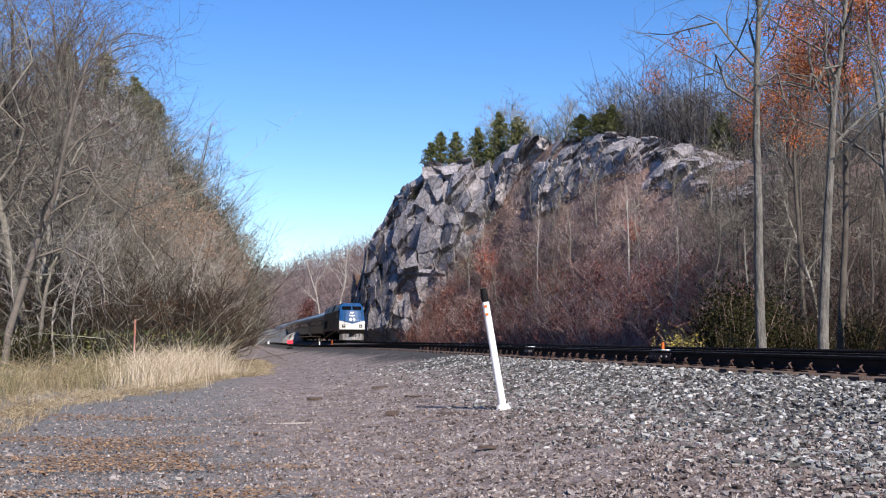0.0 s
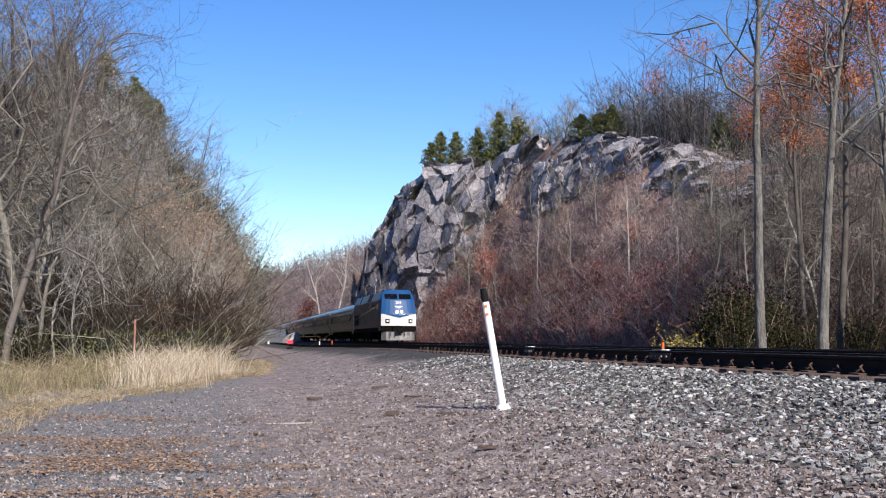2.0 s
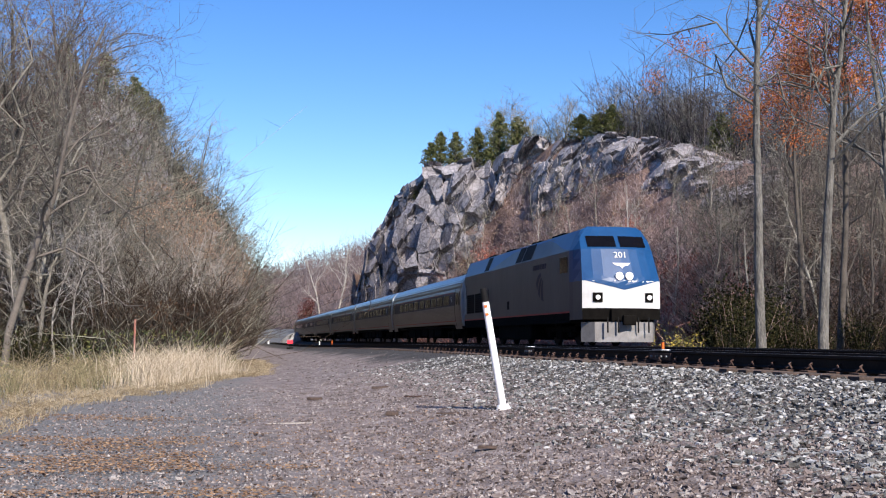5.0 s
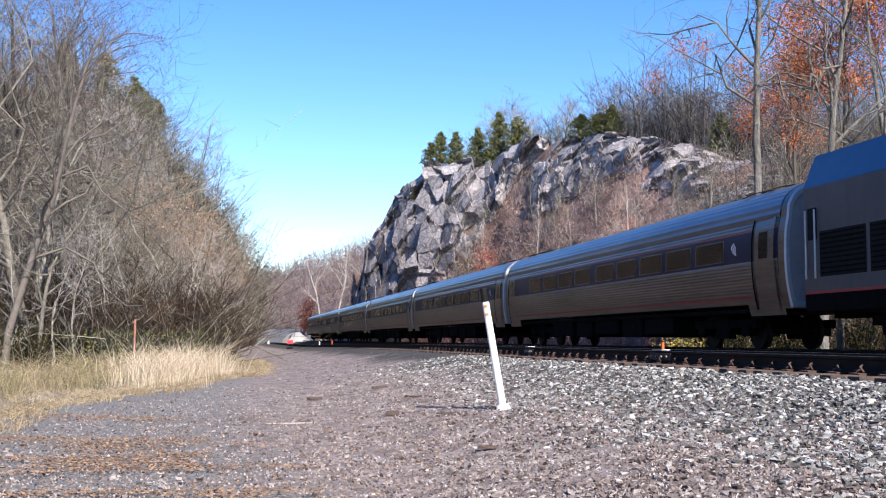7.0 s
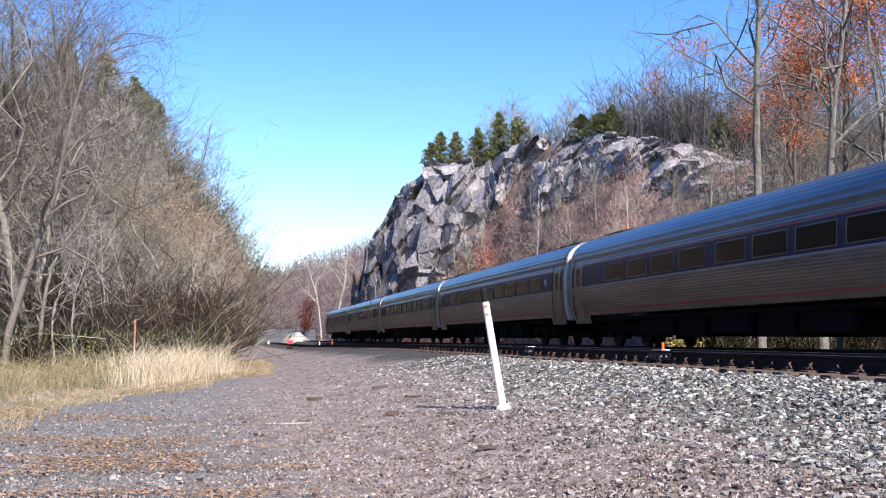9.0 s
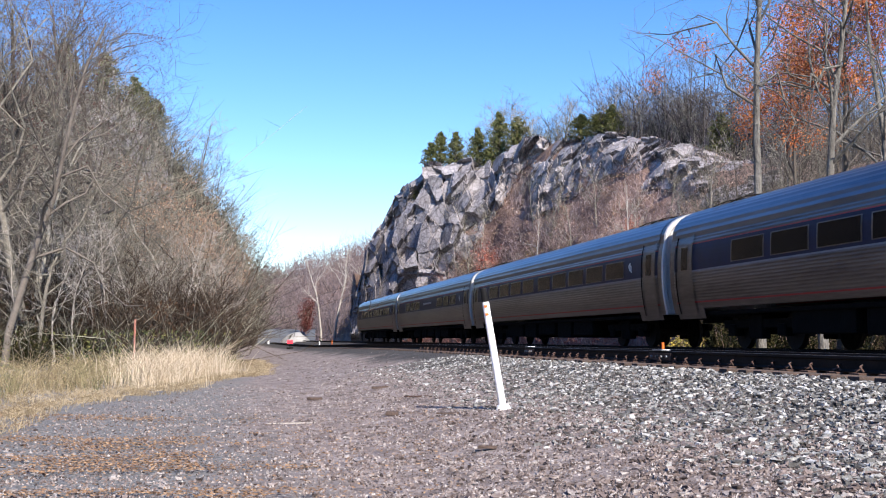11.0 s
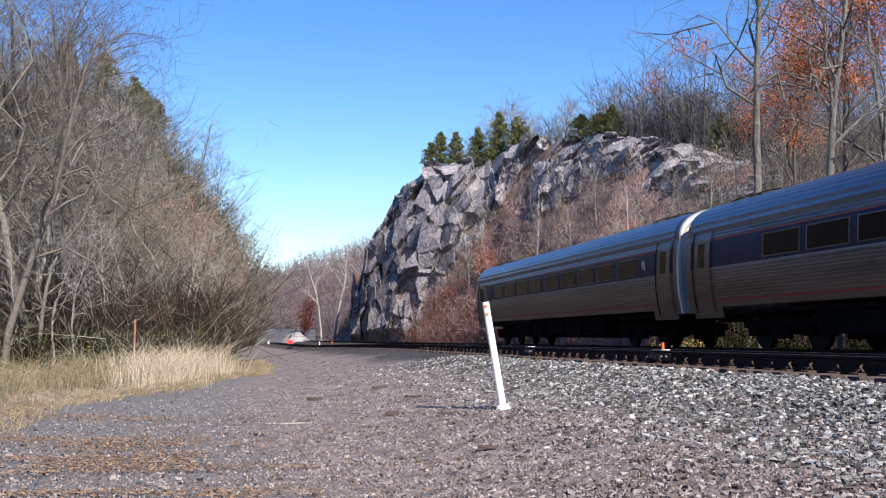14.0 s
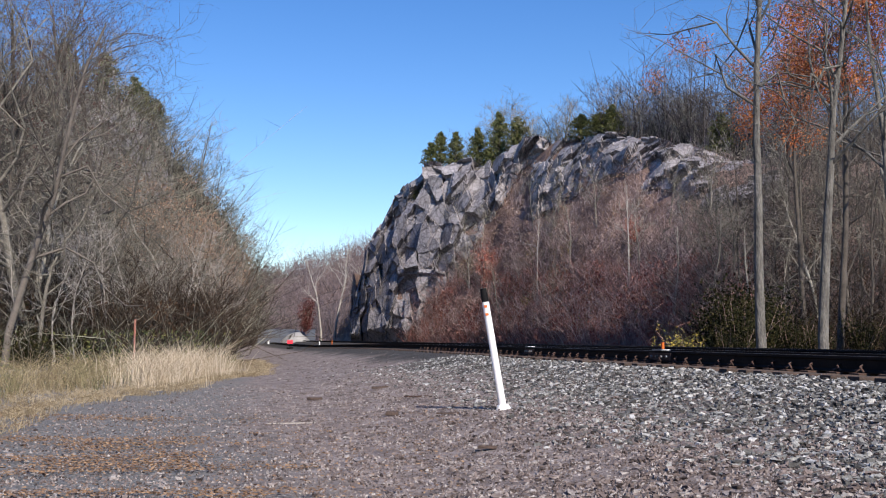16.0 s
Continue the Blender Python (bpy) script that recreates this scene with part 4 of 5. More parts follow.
def roof_bm(y0, y1):
    bm = bmesh.new()
    prof = []
    n = 44
    for i in range(n + 1):
        a = math.pi * i / n
        z = 3.03 + 0.99 * math.sin(a) ** 0.75
        w = hull(3.03) * math.cos(a)
        k = 0.007 if i % 2 else 0.0
        prof.append((-w * (1 + k), z + k))
    loft(bm, [[(x, y, z) for x, z in prof] for y in (y0, y1)])
    return bm


def end_bm(y, way):
    """A coach end: flat face with a rounded outline, a proud collar and a gangway."""
    bm = bmesh.new()
    half = [(hull(0.95 + 2.08 * i / 14), 0.95 + 2.08 * i / 14) for i in range(15)] + [(hull(3.03) * math.cos(math.pi * i / 16), 3.03 + 0.99 * math.sin(math.pi * i / 16) ** 0.75) for i in range(1, 9)]
    outline = [(-w, z) for w, z in half] + [(w, z) for w, z in reversed(half[:-1])]
    rings = []
    for inset, dy in ((0.0, -0.28), (0.0, 0.0), (0.03, 0.05), (0.12, 0.05), (0.16, 0.0)):
        rings.append([(x * (1 - inset / 1.6), y + way * dy, 2.4 + (z - 2.4) * (1 - inset / 1.5)) for x, z in outline])
    vs = loft(bm, rings, True)
    bm.faces.new(vs[-1])
    bmesh.ops.recalc_face_normals(bm, faces=bm.faces)
    # end faces take a steel paled for sunlight, edges the darker side steel
    for f in bm.faces:
        f.material_index = 1 if abs(f.normal.y) < 0.3 else 0
    return bm


def wheelset(parent, y, r, mats):
    """Axle with two flanged wheels, turning as one."""
    bm = bmesh.new()
    prof = [(-0.80, 0.0), (-0.80, 0.10), (-0.79, r * 0.82), (-0.79, r), (-0.69, r + 0.005), (-0.685, r + 0.028), (-0.665, r + 0.028), (-0.66, r * 0.8), (-0.70, 0.16), (-0.62, 0.09), (0.62, 0.09), (0.70, 0.16), (0.66, r * 0.8), (0.665, r + 0.028), (0.685, r + 0.028), (0.69, r + 0.005), (0.79, r), (0.79, r * 0.82), (0.80, 0.10), (0.80, 0.0)]
    rings = []
    for k in range(20):
        a = 2 * math.pi * k / 20
        rings.append([(x, q * math.cos(a), q * math.sin(a)) for x, q in prof])
    rings.append(rings[0])
    loft(bm, rings)
    bmesh.ops.remove_doubles(bm, verts=bm.verts, dist=0.0005)
    bmesh.ops.recalc_face_normals(bm, faces=bm.faces)
    ob = part("wheelset", bm, mats, parent, "dark steel wheels on an axle")
    ob.matrix_basis = pose(0, y, r)
    return ob


def truck_frame(parent, y, span, long):
    bm = bmesh.new()
    for sx in (-1, 1):
        box(bm, sx * 1.02 - 0.09, sx * 1.02 + 0.09, -long / 2, long / 2, 0.52, 0.74, 0.03)
        for yy in (-span / 2, span / 2):
            box(bm, sx * 1.02 - 0.13, sx * 1.02 + 0.13, yy - 0.2, yy + 0.2, 0.32, 0.62, 0.04)
        box(bm, sx * 1.02 - 0.12, sx * 1.02 + 0.12, -0.35, 0.35, 0.25, 0.85, 0.04)
    box(bm, -1.0, 1.0, -0.3, 0.3, 0.5, 0.9, 0.04)
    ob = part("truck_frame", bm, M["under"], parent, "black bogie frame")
    ob.matrix_basis = pose(0, y, 0)
    return ob


def arrow_logo(parent, y, z, s, x, mat):
    """A swept mark of three curved bands, without letters."""
    bm = bmesh.new()
    for k in range(3):
        a0, a1 = 0.15 + 0.42 * k, 0.45 + 0.42 * k
        row0, row1 = [], []
        for i in range(7):
            r = s * (0.35 + 0.65 * i / 6)
            bend = 0.25 * (i / 6) ** 2
            row0.append((x, y + r * math.cos(a0 + bend) - s * 0.3, z - r * math.sin(a0 + bend) + s * 0.45))
            row1.append((x, y + r * math.cos(a1 + bend) - s * 0.3, z - r * math.sin(a1 + bend) + s * 0.45))
        loft(bm, [row0, row1])
    return part("emblem", bm, mat, parent, "plain swept emblem")


def coach(windows, label):
    c = tagged(new("passenger_coach"), label, "railway coach", "coaches of the train")
    y0, y1 = -L / 2 + 0.32, L / 2 - 0.32
    d0, d1 = y0 + 1.25, y1 - 1.25
    for sd in (-1, 1):
        part("lower_side", shell(y0 + 0.3, y1 - 0.3, 1.27, 2.08, 20, 0.0, 0.006, sd), M["flute"], c, "fluted stainless steel side")
        part("sill_panel", shell(y0 + 0.3, y1 - 0.3, 1.08, 1.23, 3, 0.0, 0.0, sd), M["flute"], c)
        for ya in (y0 + 0.25, y1 - 2.0):
            part("end_skirt", shell(ya, ya + 1.75, 0.80, 1.23, 4, 0.006, 0.0, sd), M["flute"], c, "deeper steel skirt under the doors")
        part("red_stripe", shell(y0 + 0.3, y1 - 0.3, 1.23, 1.27, 1, 0.004, 0.0, sd), M["red"], c, "thin red stripe")
        part("white_stripe", shell(y0 + 0.3, y1 - 0.3, 2.08, 2.12, 1, 0.004, 0.0, sd), M["pale"], c, "thin pale stripe")
        part("window_band", shell(y0 + 0.3, y1 - 0.3, 2.12, 2.83, 6, 0.0, 0.0, sd), M["navy"], c, "dark blue window band")
        part("upper_stripe", shell(y0 + 0.3, y1 - 0.3, 2.83, 2.86, 1, 0.004, 0.0, sd), M["red"], c, "thin red stripe")
        part("cant_panel", shell(y0 + 0.3, y1 - 0.3, 2.86, 3.04, 4, 0.0, 0.008, sd), M["flute"], c)
        for w0 in windows:
            yy = y0 - 0.32 + w0
            fr = part("window_frame", shell(yy - 0.06, yy + 1.68, 2.19, 2.75, 4, 0.008, 0.0, sd), M["flute"], c, "thin steel window frame")
            part("pane", shell(yy, yy + 1.62, 2.215, 2.725, 4, 0.014, 0.0, sd), M["pane"], fr, "dark tinted pane")
        for yy in (y0 + 0.55, y1 - 1.45):
            dr = part("door", shell(yy, yy + 0.9, 1.0, 3.08, 10, 0.012, 0.0, sd), M["flute"], c, "steel vestibule door")
            part("door_window", shell(yy + 0.25, yy + 0.65, 2.15, 2.78, 4, 0.02, 0.0, sd), M["pane"], dr)
            part("door_post", shell(yy - 0.12, yy - 0.02, 0.95, 3.1, 10, 0.04, 0.0, sd), M["flute"], dr)
            part("door_post", shell(yy + 0.92, yy + 1.0, 0.95, 3.1, 10, 0.03, 0.0, sd), M["under"], dr)
        arrow_logo(c, y0 + 2.45, 2.50, 0.34, sd * (hull(2.48) + 0.012), M["paper"])
    part("roof", roof_bm(y0 + 0.28, y1 - 0.28), M["roof"], c, "ribbed steel roof")
    for y, way in ((y0, -1), (y1, 1)):
        part("end_wall", end_bm(y, way), [M["endsteel"], M["flute"]], c, "steel coach end paled for sunlight, with a raised collar")
        bm = bmesh.new()
        box(bm, -0.62, 0.62, min(y, y + way * 0.30), max(y, y + way * 0.30), 1.15, 3.25, 0.08)
        part("gangway", bm, M["black"], c, "black rubber gangway bellows")
        bm = bmesh.new()
        box(bm, -0.14, 0.14, min(y - way * 0.4, y + way * 0.32), max(y - way * 0.4, y + way * 0.32), 0.72, 0.98, 0.03)
        part("coupler", bm, M["under"], c)
    for y in (y0 + 1.9, y0 + 2.9, y1 - 1.9, y1 - 2.9):
        bm = bmesh.new()
        loft(bm, [[(hull(3.03) * math.cos(a) * -1.0, y + dy, 3.06 + 1.01 * math.sin(a) ** 0.75 + 0.03 * dz) for a in [0.75 + 1.64 * i / 10 for i in range(11)]] for dy, dz in ((-0.06, 0), (-0.05, 1), (0.05, 1), (0.06, 0))])
        part("roof_rib", bm, M["under"], c, "raised strap across the roof")
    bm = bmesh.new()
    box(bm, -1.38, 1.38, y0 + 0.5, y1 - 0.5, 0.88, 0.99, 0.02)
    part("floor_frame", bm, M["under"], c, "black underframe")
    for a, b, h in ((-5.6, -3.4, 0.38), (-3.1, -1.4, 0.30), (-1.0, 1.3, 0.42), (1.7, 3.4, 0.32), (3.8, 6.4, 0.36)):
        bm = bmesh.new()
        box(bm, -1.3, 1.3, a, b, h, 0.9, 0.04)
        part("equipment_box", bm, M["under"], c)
    axles = []
    for y in (y0 + 4.2, y1 - 4.2):
        truck_frame(c, y, 2.6, 3.6)
        axles += [wheelset(c, y + d, WHEEL_R, M["wheel"]) for d in (-1.3, 1.3)]
    return c, axles


W9 = [3.45, 5.5, 7.55, 9.6, 11.65, 14.0, 16.05, 18.1, 20.15]
first, first_axles = coach(W9, "stainless steel passenger coach with a dark blue window band")
cafe, cafe_axles = coach([3.9, 5.9, 7.9, 15.6, 17.6, 19.6], "stainless steel cafe coach with fewer windows")
for sd in (-1, 1):
    for k in range(14):
        bm = bmesh.new()
        x = sd * (hull(2.5) + 0.012)
        box(bm, x - 0.006, x + 0.006, -1.6 + 0.2 * k, -1.6 + 0.2 * k + 0.13, 2.45, 2.55)
        part("lettering_bar", bm, M["endsteel"], cafe, "plain white lettering bar")
coaches, axles = [first], [first_axles]
for i in range(4):
    c = copy_thing(first, pose(0, 0, 0))
    coaches.append(c)
    axles.append([o for o in c.children if o.name.startswith("wheelset")])
coaches.insert(4, cafe)
axles.insert(4, cafe_axles)


# locomotive: nose towards -y, rear coupling at y = 0
def loco_half(z):
    if z <= 3.55:
        return 1.53
    if z <= 4.32:
        return 1.53 - 0.33 * (z - 3.55) / 0.77
    return 1.20 - 0.75 * min(1.0, (z - 4.32) / 0.14) ** 1.5


def nose_y(z):
    """Front of the nose on the centre line."""
    if z < 2.35:
        return -20.62
    if z < 3.55:
        return -20.62 + 0.55 * (z - 2.35) / 1.2
    return -20.07 + 0.62 * (z - 3.55) / 0.8


def nose_at(x, z, out=0.015):
    """A point on the nose's face: it falls back towards the sides."""
    return (x, nose_y(z) + 0.30 * (abs(x) / 1.4) ** 2.2 - out, z)


def strip(y0, y1, zs, out, mat, name, parent, label="", sides=(-1, 1)):
    made = []
    for sd in sides:
        bm = bmesh.new()
        loft(bm, [[(sd * (loco_half(z) + out), y, z) for z in zs] for y in (y0, y1)])
        bmesh.ops.recalc_face_normals(bm, faces=bm.faces)
        made.append(part(name, bm, mat, parent, label))
    return made


def face_patch(x0, x1, z0, z1, mat, name, parent, label="", out=0.015, lean=0.0, n=6):
    bm = bmesh.new()
    loft(bm, [[nose_at(x0 + (x1 - x0) * i / n, za + lean * abs(x0 + (x1 - x0) * i / n), out) for i in range(n + 1)] for za in (z0, (z0 + z1) / 2, z1)])
    return part(name, bm, mat, parent, label)


loco = tagged(new("locomotive"), "grey and blue diesel passenger locomotive with a white nose", "locomotive")
REAR, SHOULDER = -0.45, -18.9
strip(REAR, SHOULDER, (1.28, 2.0, 2.7, 3.55), 0.0, M["grey"], "side_panel", loco, "silver-grey smooth body side")
strip(REAR, SHOULDER, (3.55, 3.9, 4.32), 0.0, M["grey"], "cant_panel", loco, "silver-grey sloping roof edge")
for sd in (-1, 1):
    bm = bmesh.new()
    sweep = []
    for k in range(25):
        y = REAR + (SHOULDER - REAR) * k / 24
        z0 = 3.56 + 0.62 * smooth(-5.6, -10.5, y) if y > -15.5 else 4.18 - 0.60 * smooth(-15.5, -18.9, y)
        sweep.append([(sd * (loco_half(z0 + (4.31 - z0) * j / 3) + 0.005), y, z0 + (4.31 - z0) * j / 3) for j in range(4)])
    loft(bm, sweep)
    bmesh.ops.recalc_face_normals(bm, faces=bm.faces)
    part("blue_sweep", bm, M["blue"], loco, "blue band sweeping along the roof edge")
strip(REAR, SHOULDER, (1.22, 1.28), 0.004, M["red"], "red_stripe", loco, "thin red stripe")
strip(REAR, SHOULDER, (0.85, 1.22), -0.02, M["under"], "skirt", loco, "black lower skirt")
bm = bmesh.new()
loft(bm, [[(x, y, 4.32 + 0.14 * (1 - abs(x) / 1.2) ** 0.6) for x in (-1.2, -0.9, -0.5, 0, 0.5, 0.9, 1.2)] for y in (REAR, SHOULDER)])
part("roof", bm, M["blue"], loco, "blue roof")
bm = bmesh.new()
zz = (0.95, 1.42, 2.35, 2.9, 3.55, 3.9, 4.32)
back = [(-loco_half(z), REAR, z) for z in zz] + [(0, REAR, 4.46)] + [(loco_half(z), REAR, z) for z in reversed(zz)]
bm.faces.new([bm.verts.new(p) for p in back])
part("rear_wall", bm, M["grey"], loco)
# cab and nose in one shell, blue above and white below
bm = bmesh.new()
zs = (0.95, 1.36, 1.9, 2.34, 2.36, 2.8, 3.2, 3.55, 3.9, 4.1, 4.32, 4.44)


def cab_ring(z):
    w = loco_half(min(z, 4.40))
    front = 1.49 if z < 2.35 else 1.49 - 0.10 * (z - 2.35) - 0.7 * max(0.0, z - 4.0)
    pts = [(-w, SHOULDER, z), (-w * 0.985, SHOULDER - 0.35, z)]
    fr = [nose_at(front * k / 4, z, 0.0) for k in range(-4, 5)]
    return pts + fr + [(-p[0], p[1], p[2]) for p in reversed(pts)]


vs = loft(bm, [cab_ring(z) for z in zs])
for f in bm.faces:
    zc = f.calc_center_median().z
    f.normal_update()
    f.material_index = 3 if abs(f.normal.x) > 0.5 and zc < 2.35 else 2 if zc < 1.36 else 1 if zc < 2.35 else 0
bm.faces.new(list(reversed(vs[-1])))
bmesh.ops.recalc_face_normals(bm, faces=bm.faces)
part("cab", bm, [M["blue"], M["nose"], M["under"], M["grey"]], loco, "blue cab over a white nose")
face_patch(-1.12, -0.08, 3.64, 4.06, M["pane"], "windscreen", loco, "dark windscreen pane", 0.03)
face_patch(0.08, 1.12, 3.64, 4.06, M["pane"], "windscreen", loco, "dark windscreen pane", 0.03)
face_patch(-1.38, 1.38, 2.02, 2.34, M["blue"], "chevron", loco, "blue chevron", 0.012, 0.25, 10)
for sx in (-0.19, 0.19):
    bm = bmesh.new()
    p = nose_at(sx, 2.52, 0.05)
    bmesh.ops.create_cone(bm, cap_ends=True, segments=18, radius1=0.15, radius2=0.15, depth=0.1, matrix=Matrix.Translation(p) @ Matrix.Rotation(math.pi / 2, 4, "X"))
    hl = part("headlight", bm, M["paper"], loco, "round white headlight")
    bm = bmesh.new()
    bmesh.ops.create_cone(bm, cap_ends=True, segments=14, radius1=0.10, radius2=0.10, depth=0.04, matrix=Matrix.Translation((p[0], p[1] - 0.06, p[2])) @ Matrix.Rotation(math.pi / 2, 4, "X"))
    part("lens", bm, M["lamp"], hl)
for sx in (-0.98, 0.98):
    face_patch(sx - 0.17, sx + 0.17, 1.58, 1.92, M["under"], "ditch_light", loco, "dark recessed lamp box", 0.03)
    bm = bmesh.new()
    p = nose_at(sx, 1.75, 0.06)
    bmesh.ops.create_cone(bm, cap_ends=True, segments=14, radius1=0.09, radius2=0.09, depth=0.05, matrix=Matrix.Translation(p) @ Matrix.Rotation(math.pi / 2, 4, "X"))
    part("marker_lens", bm, M["paper"], loco)
bm = bmesh.new()
wing = [nose_at(-0.36, 3.02, 0.02), nose_at(0.36, 3.02, 0.02), nose_at(0.22, 2.92, 0.02), nose_at(0.08, 2.90, 0.02), nose_at(0, 2.80, 0.02), nose_at(-0.08, 2.90, 0.02), nose_at(-0.22, 2.92, 0.02)]
bm.faces.new([bm.verts.new(p) for p in wing])
part("nose_emblem", bm, M["paper"], loco, "plain white winged emblem")


def number(x, y, z, size, turn, mat, parent):
    cu = bpy.data.curves.new("road_number", "FONT")
    cu.body, cu.size, cu.align_x, cu.extrude = "201", size, "CENTER", 0.002
    tmp = new("road_number", cu)
    me = bpy.data.meshes.new_from_object(tmp.evaluated_get(bpy.context.evaluated_depsgraph_get()))
    bpy.data.objects.remove(tmp)
    me.materials.clear()
    me.materials.append(mat)
    ob = new("road_number", me)
    ob.parent = parent
    ob.matrix_basis = Matrix.Translation((x, y, z)) @ turn
    return ob


p = nose_at(0, 3.22, 0.03)
number(p[0], p[1], p[2], 0.34, Euler((radians(90 - 24), 0, 0)).to_matrix().to_4x4(), M["paper"], loco)
number(-1.545, -5.6, 2.12, 0.78, Euler((radians(90), 0, radians(-90))).to_matrix().to_4x4(), M["black"], loco)
number(1.545, -5.6, 2.12, 0.78, Euler((radians(90), 0, radians(90))).to_matrix().to_4x4(), M["black"], loco)
# side grilles, doors, roof-edge windows and louvres
for a, b in ((-2.85, -1.1), (-4.7, -2.98)):
    for o in strip(b, a, (1.58, 2.56), 0.006, M["black"], "intake_grille", loco, "black square intake grille"):
        sd = -1 if o.data.vertices[0].co.x < 0 else 1
        bm = bmesh.new()
        for k in range(9):
            z = 1.64 + 0.105 * k
            box(bm, sd * 1.545 - 0.008, sd * 1.545 + 0.008, min(a, b) + 0.06, max(a, b) - 0.06, z, z + 0.03)
        part("slat", bm, M["under"], o)
strip(-10.0, -9.6, (1.58, 1.95), 0.008, M["black"], "hatch", loco)
strip(-5.9, -5.0, (3.60, 4.27), 0.010, M["black"], "roof_window", loco, "black slanted roof-edge opening")
strip(-12.0, -11.0, (3.60, 4.27), 0.010, M["black"], "roof_window", loco, "black slanted roof-edge opening")
strip(-13.6, -12.1, (3.60, 4.27), 0.010, M["black"], "roof_window", loco, "black slanted roof-edge opening")
for k in range(8):
    z = 3.62 + 0.08 * k
    strip(-16.2, -13.75, (z, z + 0.035), 0.012, M["grey"], "louvre", loco)
for yy in (-0.62, -1.0):
    for sd in (-1, 1):
        bm = bmesh.new()
        bmesh.ops.create_cone(bm, cap_ends=True, segments=8, radius1=0.022, radius2=0.022, depth=1.5, matrix=Matrix.Translation((sd * 1.59, yy, 2.3)))
        part("grab_rail", bm, M["endsteel"], loco)
strip(-1.0, -0.62, (2.4, 3.1), 0.006, M["black"], "rear_door_window", loco)
strip(-18.7, -17.7, (2.75, 3.35), 0.008, M["pane"], "cab_side_window", loco, "dark cab side window")
strip(-17.55, -16.95, (1.5, 3.3), 0.006, M["grey"], "cab_door", loco)
for sd in (-1, 1):
    e = arrow_logo(loco, -15.2, 2.45, 1.25, sd * 1.542, M["navy"])
    bm = bmesh.new()
    for k in range(6):
        box(bm, sd * 1.545 - 0.004, sd * 1.545 + 0.004, -15.9 + 0.34 * k, -15.9 + 0.34 * k + 0.24, 3.08, 3.28)
    part("lettering_bar", bm, M["navy"], loco, "row of plain dark blue bars")
for y, ln in ((-3.2, 1.4), (-7.0, 1.6), (-11.4, 1.3), (-14.8, 1.8)):
    bm = bmesh.new()
    box(bm, -0.7, 0.7, y - ln / 2, y + ln / 2, 4.36, 4.56, 0.06)
    part("roof_vent", bm, M["under"], loco, "dark roof vent")
bm = bmesh.new()
box(bm, -1.35, 1.35, -20.0, REAR, 0.85, 1.05, 0.02)
part("frame", bm, M["under"], loco)
bm = bmesh.new()
box(bm, -1.4, 1.4, -13.2, -7.4, 0.22, 0.95, 0.12)
part("fuel_tank", bm, M["under"], loco, "black fuel tank")
bm = bmesh.new()
loft(bm, [[(-1.42, -19.9, z0), (-1.1, -20.5, z0), (0, -20.95 + 0.1 * (z0 > 0.4), z0), (1.1, -20.5, z0), (1.42, -19.9, z0)] for z0 in (0.14, 0.55, 0.86)])
part("pilot_plough", bm, M["plough"], loco, "scuffed grey snow plough")
bm = bmesh.new()
box(bm, -0.55, 0.55, -20.75, -20.2, 0.86, 1.34, 0.05)
part("coupler_pocket", bm, M["under"], loco)
bm = bmesh.new()
box(bm, -0.16, 0.16, -21.05, -20.5, 0.78, 1.06, 0.05)
box(bm, -0.24, 0.24, -21.15, -20.98, 0.74, 1.10, 0.04)
part("coupler", bm, M["under"], loco)
for sx in (-0.75, -0.35, 0.4, 0.8):
    bm = bmesh.new()
    bmesh.ops.create_cone(bm, cap_ends=True, segments=8, radius1=0.03, radius2=0.03, depth=0.55, matrix=Matrix.Translation((sx, -20.9, 0.75)))
    part("brake_hose", bm, M["black"], loco)
bm = bmesh.new()
box(bm, -0.14, 0.14, -0.6, 0.0, 0.72, 0.98, 0.03)
part("coupler", bm, M["under"], loco)
loco_axles = []
for y in (-4.3, -16.3):
    truck_frame(loco, y, 2.8, 4.0)
    loco_axles += [wheelset(loco, y + d, 0.51, M["wheel"]) for d in (-1.4, 1.4)]

# marker post
post = tagged(new("marker_post"), "leaning white marker post with a black cap", "post")


def rod(r0, r1, z0, z1, seg=20):
    bm = bmesh.new()
    bmesh.ops.create_cone(bm, cap_ends=True, segments=seg, radius1=r0, radius2=r1, depth=z1 - z0, matrix=Matrix.Translation((0, 0, (z0 + z1) / 2)))
    return bm


M["post"] = material("post_plastic", [(0.74, 0.74, 0.73), (0.86, 0.86, 0.85)], 0.45, scale=9)
M["orange"] = material("orange_paint", [(0.62, 0.12, 0.02), (0.80, 0.18, 0.03)], 0.5, scale=9)
M["faded_red"] = material("faded_red", [(0.30, 0.10, 0.07), (0.46, 0.20, 0.15)], 0.6, scale=7)
M["signal_red"] = material("signal_red", [(0.55, 0.02, 0.04), (0.75, 0.04, 0.07)], 0.45, scale=9)
part("shaft", rod(0.046, 0.044, -0.1, 1.33), M["post"], post, "white plastic tube")
part("cap", rod(0.045, 0.040, 1.33, 1.50), M["black"], post, "black rubber cap")
part("foot", rod(0.10, 0.07, -0.02, 0.05), M["post"], post, "pale base collar")
for z in (1.16, 1.26):
    bm = bmesh.new()
    box(bm, -0.026, 0.012, -0.05, -0.042, z, z + 0.032)
    part("mark", bm, M["orange"], post, "small orange mark")
PP = at(0.0555, 13.5)
post.matrix_basis = pose(PP.x, PP.y, ground_z(PP.x, PP.y), 0, -9.5, -TURN)


